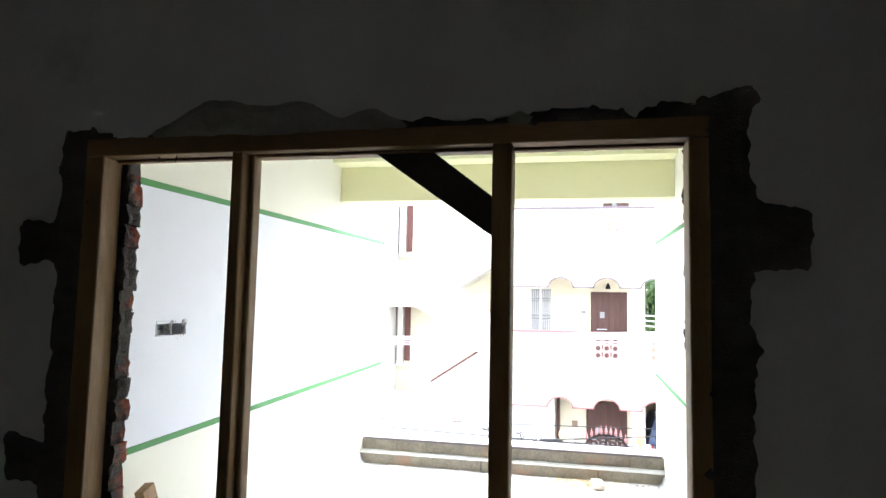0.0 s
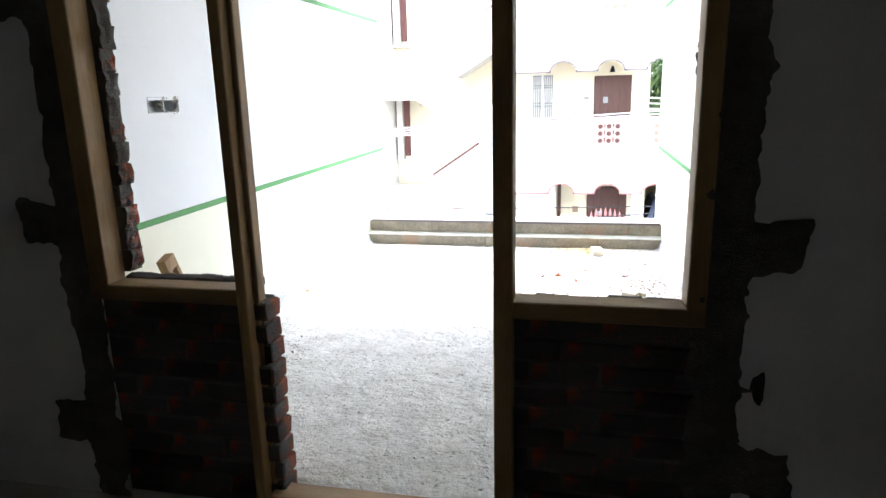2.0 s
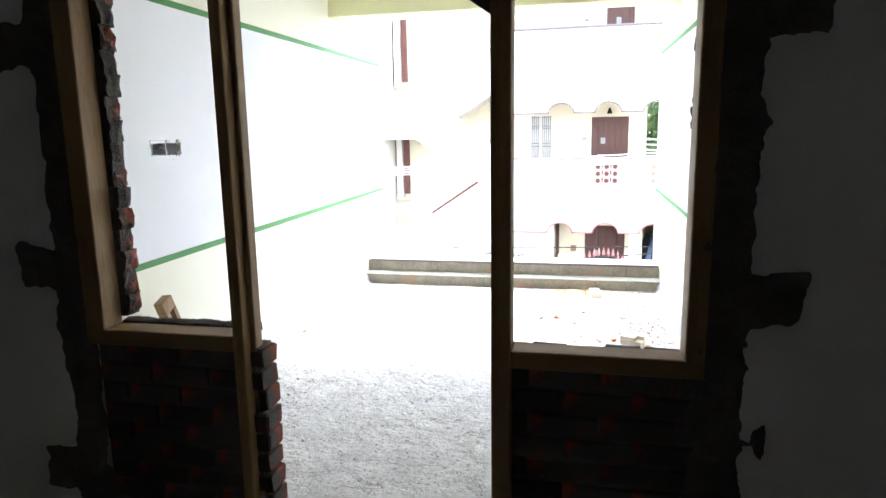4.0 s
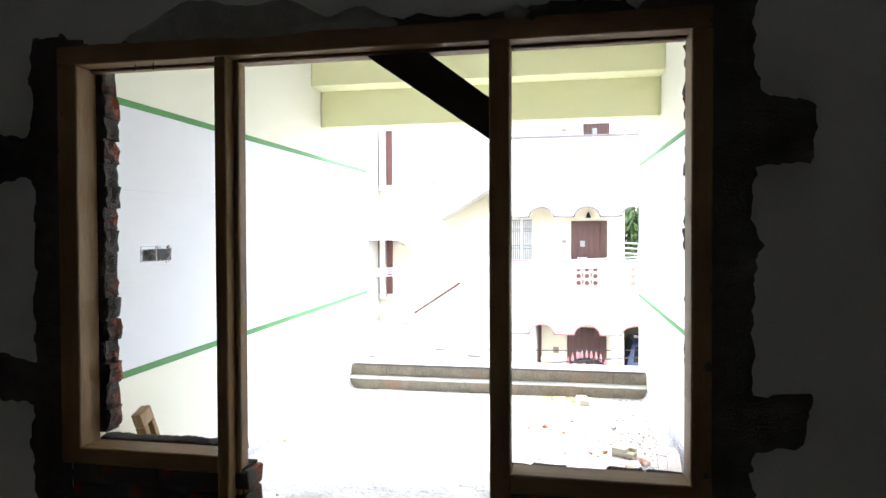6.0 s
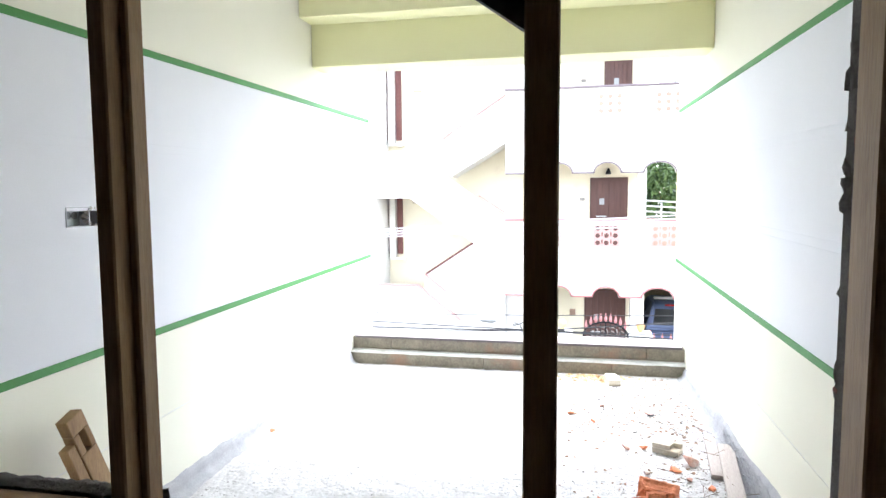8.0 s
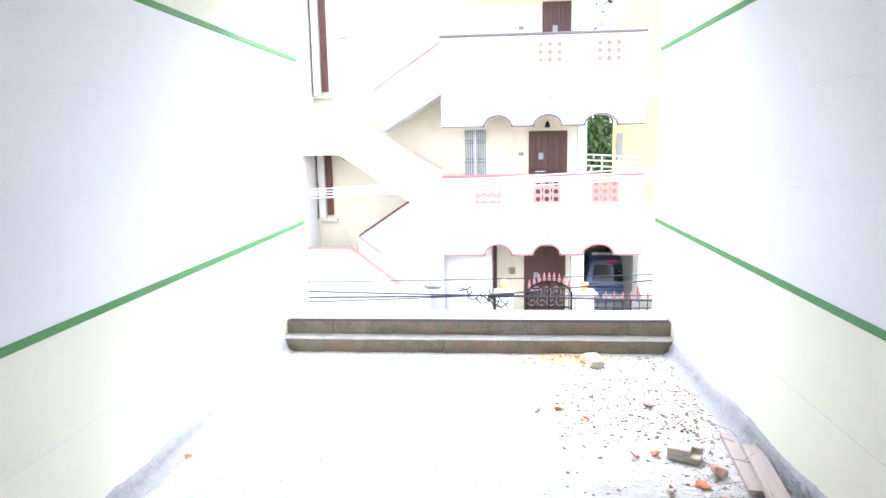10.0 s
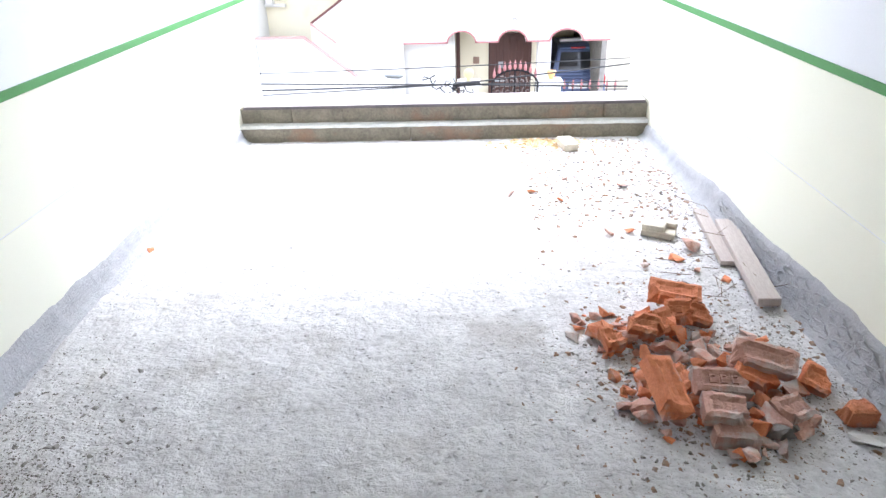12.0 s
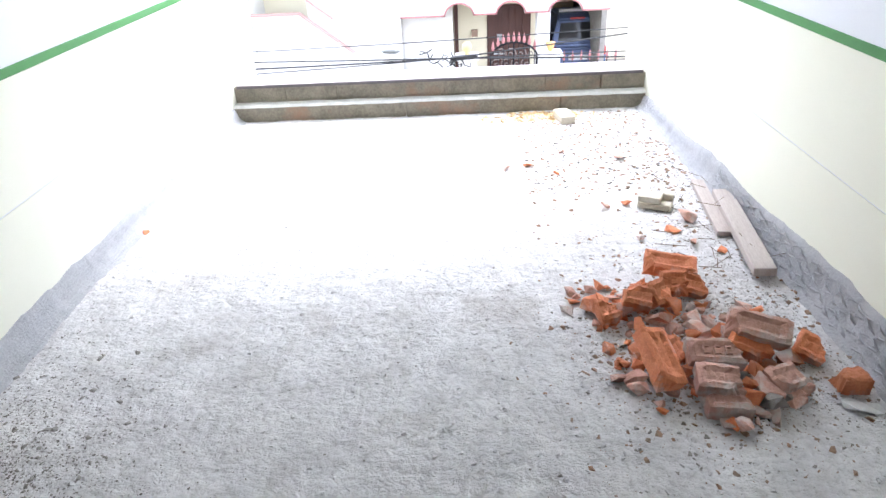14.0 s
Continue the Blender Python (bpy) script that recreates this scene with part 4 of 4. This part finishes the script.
# barred window beside the first floor door
hp("window_back", B(-1.40, -0.86, BACK - 0.03, BACK - 0.004, 0.55, 1.84), M_BWHITE)
for i in range(10):
    x = -1.37 + i * 0.054
    hp("bar", B(x - 0.012, x + 0.012, BACK - 0.06, BACK - 0.032, 0.55, 1.82), M_GRILLE)
for z in (0.58, 1.02, 1.10, 1.5, 1.56, 1.8):
    hp("rail", B(-1.40, -0.86, BACK - 0.075, BACK - 0.061, z - 0.012, z + 0.012), M_GRILLE)
hp("window_frame", B(-1.16, -1.11, BACK - 0.085, BACK - 0.004, 0.55, 1.84), M_BWHITE)
for z in (-0.25, 2.8):
    hp("column", B(1.30, 1.50, BY + 0.125, BY + 0.4, z, z + 2.9, bevel=0.015), M_BWHITE, "white balcony column")
    hp("switch_plate", B(-0.05, 0.08, BACK - 0.02, BACK - 0.002, z + 1.42, z + 1.5), M_RUBBLE)
hp("column", B(1.18, 1.48, BY + 0.125, BY + 0.45, GROUND, -0.41, bevel=0.015), M_BWHITE, "white porch column")
hp("column", B(-1.55, -1.36, BY + 0.125, BY + 0.35, 2.8, 5.7), M_BWHITE)
hp("porch_partition", B(-2.0, -0.72, BY + 0.35, BACK, GROUND, -0.42), M_BWHITE)
# Dark strip laid on the wall in place of a shaded gap.
hp("dark_jamb", B(-0.69, -0.60, BACK - 0.06, BACK - 0.004, GROUND, -0.6), M_BDOOR)
hp("meter_box", B(-0.28, -0.13, BACK - 0.07, BACK - 0.003, -1.86, -1.7, bevel=0.006), M_SAND, "brass coloured bell box")
for z in (1.87, 5.1):
    q = bmesh.new()
    lathe(q, [(0.07, 0), (0.055, 0.07), (0.03, 0.13), (0.012, 0.16)], 10, (0.66, BACK - 0.12, z - 0.02))
    hp("porch_lamp", q, M_IRON, "dark porch lamp")
# slanted concrete strut on the top balcony
hp("strut", prism([(1.75, 3.95), (2.1, 3.95), (2.75, 5.3), (2.4, 5.3)], BY + 0.3, BY + 0.5), M_BLOCK)
# balcony side railings, first floor right
for z in (0.86, 0.99, 1.12):
    hp("rail", tube(bmesh.new(), [(1.5, BY + 0.2, z + 0.06), (BX1, BY + 0.2, z - 0.02)], 0.018, 6), M_BWHITE)
for x in (1.85, 2.25):
    hp("baluster", B(x, x + 0.03, BY + 0.19, BY + 0.22, 0.76, 1.12), M_BWHITE)


# outside stairs: flights between landings, each with a solid balustrade
def flight(x0, z0, x1, z1, height, y, rail, steps=9):
    """The balustrade from (x0, z0) to (x1, z1) along its lower edge; the flight itself runs behind it."""
    hp("balustrade", prism([(x0, z0), (x1, z1), (x1, z1 + height), (x0, z0 + height)], y, y + 0.1), M_BWHITE, "white solid stair balustrade")
    if rail:
        hp("handrail", prism([(x0, z0 + height), (x1, z1 + height), (x1, z1 + height + 0.06), (x0, z0 + height + 0.06)], y - 0.03, y + 0.13), M_BREDWOOD, "dark red handrail band")
    hp("stair_soffit", prism([(x0, z0), (x1, z1), (x1, z1 + 0.15), (x0, z0 + 0.15)], y + 0.1, y + 0.95), M_BWHITE)
    q = bmesh.new()
    for k in range(steps):
        a, b = k / steps, (k + 1) / steps
        xa, xb = sorted((x0 + (x1 - x0) * a, x0 + (x1 - x0) * b))
        z = max(z0 + (z1 - z0) * a, z0 + (z1 - z0) * b) + 0.15
        box(q, xa, xb, y + 0.1, y + 0.95, z - 0.16, z)
    hp("treads", q, M_BWHITE)


flight(-4.345, 1.263, -1.88, -0.43, 1.2, 17.0, False)
flight(-3.30, 1.80, -1.88, 2.64, 1.12, 17.15, False)
flight(-4.13, -1.98, -2.55, -3.22, 0.98, 16.9, False)
flight(-3.975, -1.743, -1.95, -0.40, 1.0, 17.13, True)
# Unseen extra slab, added to keep skylight off the wall behind the bay.
hp("slab", B(1.62, 3.6, 18.3, 21.49, 2.64, 2.8), M_BWHITE)
hp("stair_wall", prism([(-3.9, -3.2), (-1.9, -3.2), (-1.9, -0.34), (-3.9, -1.68)], 17.14, 17.22), M_BWHITE)
hp("landing", B(-5.28, -4.345, 17.102, 18.19, 1.263, 1.45), M_BWHITE)
hp("landing_wall", B(-5.24, -4.345, 17.0, 17.1, 1.263, 2.46), M_BWHITE)
hp("landing_wall", B(-5.2, -4.13, 16.9, 17.0, -1.98, -1.0), M_BWHITE)
hp("handrail", B(-5.2, -4.13, 16.87, 17.03, -1.0, -0.96), M_JALI, "pink handrail band")
hp("handrail", prism([(-4.13, -1.0), (-2.55, -2.24), (-2.55, -2.20), (-4.13, -0.96)], 16.87, 17.03), M_JALI, "pink handrail band")
hp("handrail", prism([(-3.975, -0.743), (-3.42, -1.167), (-3.42, -1.117), (-3.975, -0.683)], 17.08, 17.12), M_JALI, "pink handrail band")
hp("handrail", prism([(-3.5, 2.75), (-1.9, 3.80), (-1.9, 3.84), (-3.5, 2.79)], 17.12, 17.22), M_JALI)
hp("handrail", prism([(-2.55, 1.30), (-1.88, 0.87), (-1.88, 0.91), (-2.55, 1.34)], 16.97, 17.0), M_JALI)
# tall shutters beside the stairs
for z0, z1 in ((-0.28, 1.3), (2.85, 5.4)):
    hp("shutter", B(-5.26, -5.19, BACK - 0.08, BACK - 0.004, z0, z1), M_BREDWOOD, "red-brown louvred shutter")
    hp("pier", B(-5.18, -5.02, BACK - 0.22, BACK - 0.004, z0 - 0.1, z1 + 0.2), M_BWHITE)
    sh = hp("shutter", B(-5.0, -4.85, BACK - 0.08, BACK - 0.004, z0, z1), M_BREDWOOD, "red-brown louvred shutter")
    for k in range(int((z1 - z0) / 0.11)):
        q = B(-4.99, -4.86, BACK - 0.1, BACK - 0.08, z0 + 0.03 + k * 0.11, z0 + 0.10 + k * 0.11)
        q.transform(Matrix.Translation(HO))
        part("slat", q, M_BREDWOOD, sh)
    hp("sill", B(-5.27, -4.75, BACK - 0.14, BACK - 0.004, z0 - 0.16, z0 - 0.1), M_BWHITE)
for x, z in ((-4.55, 1.12), (-4.5, 4.15)):
    hp("wall_lamp", B(x, x + 0.24, BACK - 0.08, BACK - 0.003, z, z + 0.09, bevel=0.02), M_BLOCK, "small tube lamp on the wall")
hp("roof", B(BX0 - 5.62, BX1 + 0.3, 16.9, 21.8, 7.2, 7.4), M_BWHITE)
hp("side_wall", B(BX0 - 5.62, BX0 - 3.36, 16.95, 18.19, GROUND, 7.2), M_BWHITE)
hp("plinth_wall", B(-7.45, -2.2, 16.75, 16.86, GROUND, -1.86), M_BWHITE)
hp("window", B(2.98, 3.14, 21.44, 21.497, 0.9, 1.75), M_GRILLE, "narrow grey window")

# ---------- front yard ----------
cw = across(thing("compound_wall", "white compound wall with gate piers", "garden wall", (0, 15, GROUND), kind="structure"))
for q in ((-6, -0.62, 14.95, 15.1, 0, 1.15), (1.38, 3.2, 14.95, 15.1, 0, 1.25)):
    part("wall", B(q[0], q[1], q[2] - 15, q[3] - 15, q[4], q[5], bevel=0.01), M_BWHITE, cw)
for x in (-0.44, 1.20):
    part("pier", B(x - 0.18, x + 0.18, -0.18, 0.18, 0, 1.62, bevel=0.012), M_BWHITE, cw)
    part("pier_cap", B(x - 0.23, x + 0.23, -0.23, 0.23, 1.62, 1.70, bevel=0.015), M_BWHITE, cw)
q = lathe(bmesh.new(), [(0.05, 0), (0.05, 0.05), (0.085, 0.09), (0.10, 0.15), (0.085, 0.21), (0.04, 0.245)], 14, (-0.44, 0, 1.70))
part("globe", q, M_GLOBE, cw, "cream globe lamp", smooth=True)
q = lathe(bmesh.new(), [(0.04, 0), (0.06, 0.05), (0.09, 0.14), (0.095, 0.17), (0.03, 0.18)], 12, (1.20, 0, 1.70))
part("finial", q, M_AMBER, cw, "amber vase finial", smooth=True)

gate = across(thing("iron_gate", "black wrought iron gate with pink spear tips", "gate", (0.42, 15, GROUND)))
GX0, GX1 = -0.40, 0.52


def gate_top(x):
    u = (x - 0.06) / 0.46
    return 1.55 + 0.35 * math.sqrt(max(0.0, 1 - u * u * 0.9))


part("gate_frame", tube(bmesh.new(), [(GX0, 0, 0.05)] + [(x, 0, gate_top(x)) for x in np.linspace(GX0, GX1, 15)] + [(GX1, 0, 0.05)], 0.022, 6), M_IRON, gate)
part("mid_stile", tube(bmesh.new(), [(0.06, 0, 0.05), (0.06, 0, 1.9)], 0.018, 6), M_IRON, gate)
for z in (0.1, 0.95, 1.35):
    part("rail", tube(bmesh.new(), [(GX0, 0, z), (GX1, 0, z)], 0.014, 6), M_IRON, gate)
for k in range(9):
    x = GX0 + 0.05 + (GX1 - GX0 - 0.1) * k / 8
    part("bar", tube(bmesh.new(), [(x, 0, 0.08), (x, 0, gate_top(x))], 0.009, 5), M_IRON, gate)
    part("spear_tip", lathe(bmesh.new(), [(0.018, 0), (0.034, 0.05), (0.02, 0.12), (0.003, 0.19)], 8, (x, 0, gate_top(x) + 0.01)), M_PINK, gate, "pink spear tip")
for k in range(8):
    s = 1 if k % 2 else -1
    cx, cz = GX0 + 0.11 + 0.10 * k, 1.66 if k % 2 else 1.46
    q = tube(bmesh.new(), [(cx + s * (0.02 + 0.009 * i) * math.cos(i * 0.7), 0.012, cz + (0.02 + 0.009 * i) * math.sin(i * 0.7)) for i in range(13)], 0.011, 5)
    part("scroll", q, M_SCROLL, gate)

fence = across(thing("spiked_fence", "low iron fence with pink spear tips on the garden wall", "fence", (2.2, 15.02, GROUND + 1.25)))
part("rail", tube(bmesh.new(), [(-0.8, 0, 0.08), (0.36, 0, 0.08)], 0.012, 6), M_IRON, fence)
for k in range(7):
    x = -0.72 + k * 0.17
    part("bar", tube(bmesh.new(), [(x, 0, 0.0), (x, 0, 0.26)], 0.01, 5), M_IRON, fence)
    part("spear_tip", lathe(bmesh.new(), [(0.016, 0), (0.032, 0.05), (0.02, 0.12), (0.003, 0.19)], 8, (x, 0, 0.25)), M_PINK, fence, "pink spear tip")

# car under the porch
car = across(thing("car", "blue-grey hatchback parked under the porch, seen from behind", "car", (2.42, 18.6, GROUND)))


def car_shell(profile, w0, w1, name, material, z_split):
    """A side outline of (y, z), drawn in towards the roof."""
    bm = bmesh.new()
    half = lambda z: w0 / 2 - max(0, z - z_split) * (w0 - w1)
    a = [bm.verts.new((-half(z), y, z)) for y, z in profile]
    b = [bm.verts.new((half(z), y, z)) for y, z in profile]
    bm.faces.new(a)
    bm.faces.new(b[::-1])
    n = len(profile)
    for i in range(n):
        bm.faces.new((a[i], b[i], b[(i + 1) % n], a[(i + 1) % n]))
    bmesh.ops.bevel(bm, geom=bm.edges[:], offset=0.04, segments=2, affect="EDGES")
    return part(name, bm, material, car, smooth=False)


car_shell([(0.0, 0.35), (0.0, 0.95), (0.14, 1.02), (0.34, 1.62), (0.6, 1.72), (1.7, 1.70), (2.2, 1.15), (3.2, 0.98), (3.3, 0.4)], 1.42, 1.1, "body", M_CARPAINT, 0.95)
q = bmesh.new()
vs = [q.verts.new(p) for p in ((-0.5, 0.155, 1.12), (0.5, 0.155, 1.12), (0.43, 0.30, 1.54), (-0.43, 0.30, 1.54))]
q.faces.new(vs)
bmesh.ops.translate(q, verts=q.verts, vec=(0, -0.012, 0.004))
r = bmesh.ops.extrude_face_region(q, geom=q.faces[:])
bmesh.ops.translate(q, verts=[v for v in r["geom"] if isinstance(v, bmesh.types.BMVert)], vec=(0, 0.03, -0.006))
part("rear_window", q, M_GLASSDARK, car, "dark rear window")
for s in (-1, 1):
    part("tail_lamp", B(s * 0.62 - 0.07, s * 0.62 + 0.07, -0.02, 0.08, 0.78, 1.0, bevel=0.02), M_RED, car, "red tail lamp")
    for y in (0.55, 2.6):
        q = lathe(bmesh.new(), [(0.16, -0.09), (0.29, -0.09), (0.3, -0.05), (0.3, 0.05), (0.29, 0.09), (0.16, 0.09)], 18)
        q.transform(pose(s * 0.6, y, 0.3, 0, 90, 0))
        part("wheel", q, M_TYRE, car)
part("bumper", B(-0.70, 0.70, -0.07, 0.06, 0.38, 0.60, bevel=0.03), M_GRILLE, car)
part("number_plate", B(-0.24, 0.24, -0.03, 0.004, 0.68, 0.80), M_PAPER, car)
part("high_brake_lamp", B(-0.18, 0.18, 0.30, 0.36, 1.62, 1.66), M_RED, car)
part("roof_rack", B(-0.42, 0.42, 0.7, 0.8, 1.735, 1.80, bevel=0.01), M_PAPER, car)

# ---------- street cables ----------
def cable(pts, r, material, label, sag=0.12):
    out = []
    for (a, b) in zip(pts, pts[1:]):
        a, b = Vector(a), Vector(b)
        for k in range(12):
            t = k / 12
            out.append(a.lerp(b, t) - Vector((0, 0, sag * 4 * t * (1 - t))))
    out.append(Vector(pts[-1]))
    return across(solid("street_cable", tube(bmesh.new(), out, r, 5), material, label, "cable", "cables over the street"))


for k in range(4):
    cable([(-9, 11 + 0.1 * k, 0.42 + 0.03 * k), (9, 11 + 0.1 * k, 1.24 + 0.055 * k)], 0.009, M_CABLEW, "thin pale cable strung across the street", 0.02)
cable([(-9, 11, -0.52), (-0.75, 11, -0.78), (9, 11, 0.25)], 0.010, M_CABLE, "black service cable strung across the street", 0.03)
cable([(-9, 11.1, -0.78), (-0.7, 11.1, -0.8), (9, 11.1, -0.95)], 0.012, M_CABLE, "black service cable strung across the street", 0.05)
cable([(-9, 10.8, -0.95), (-0.8, 11, -0.78), (9, 11.3, -0.72)], 0.008, M_CABLE, "black service cable strung across the street", 0.04)
cable([(-9, 11.2, -0.6), (9, 11.2, -0.12)], 0.007, M_CABLE, "black service cable strung across the street", 0.2)
rk = random.Random(6)
tang = across(thing("cable_joint", "tangled bundle of black cable ends on the line", "cable joint", (-0.75, 11.05, -0.8)))
for k in range(9):
    p = [Vector((rk.uniform(-0.3, 0.3), rk.uniform(-0.05, 0.05), rk.uniform(-0.1, 0.08)))]
    for _ in range(6):
        p.append(p[-1] + Vector((rk.uniform(-0.1, 0.1), rk.uniform(-0.03, 0.03), rk.uniform(-0.09, 0.07))))
    part("cable_end", tube(bmesh.new(), p, 0.009, 5), M_CABLE, tang)
part("sleeve", tube(bmesh.new(), [(0.02, 0, 0), (0.1, 0, 0.01), (0.34, 0, 0.02), (0.4, 0, 0.02)], [0.02, 0.035, 0.035, 0.02], 8), M_CABLE, tang)
cl = across(thing("cable_clamp", "grey clamp hanging on the street cable", "clamp", (-1.55, 11, -0.64)))
part("body", tube(bmesh.new(), [(-0.12, 0, 0), (-0.08, 0, 0), (0.08, 0, -0.01), (0.14, 0, -0.01)], [0.015, 0.04, 0.04, 0.015], 8), M_GRILLE, cl)


# ---------- trees beyond the house ----------
def tree(at, height, spread, seed):
    r = random.Random(seed)
    t = thing("tree", "dark green leafy tree behind the house", "tree", at)
    bm = bmesh.new()
    tube(bm, [(0, 0, 0), (0.05, 0, height * 0.3), (-0.05, 0.05, height * 0.6), (0, 0, height * 0.85)], [0.16, 0.13, 0.09, 0.04], 7)
    tips = []
    for k in range(9):
        a, z = r.uniform(0, 6.28), height * r.uniform(0.4, 0.8)
        e = Vector((math.cos(a) * spread * 0.8, math.sin(a) * spread * 0.8, z + height * 0.18))
        tube(bm, [(0, 0, z), e * 0.5 + Vector((0, 0, z * 0.5)), e], [0.06, 0.04, 0.015], 5)
        tips.append(e)
    part("trunk", bm, M_BARK, t)
    V, F = [], []
    for _ in range(2600):
        c = r.choice(tips) + Vector((r.gauss(0, spread * 0.3), r.gauss(0, spread * 0.3), r.gauss(0, height * 0.1)))
        s = r.uniform(0.08, 0.17)
        m = Euler((r.uniform(0, 6), r.uniform(0, 6), r.uniform(0, 6))).to_matrix()
        b = len(V)
        for q in ((-1, 0, 0), (0, -0.45, 0.1), (1, 0, 0), (0, 0.45, 0.1)):
            V.append(tuple(c + m @ (Vector(q) * s)))
        F.append((b, b + 1, b + 2, b + 3))
    me = bpy.data.meshes.new("crown")
    me.from_pydata(V, [], F)
    me.materials.append(M_LEAF)
    o = new("crown", me)
    o.parent = t
    return across(t)


tree((2.95, 24.5, GROUND), 5.6, 0.75, 1)
tree((4.1, 30, GROUND), 9.4, 0.8, 2)
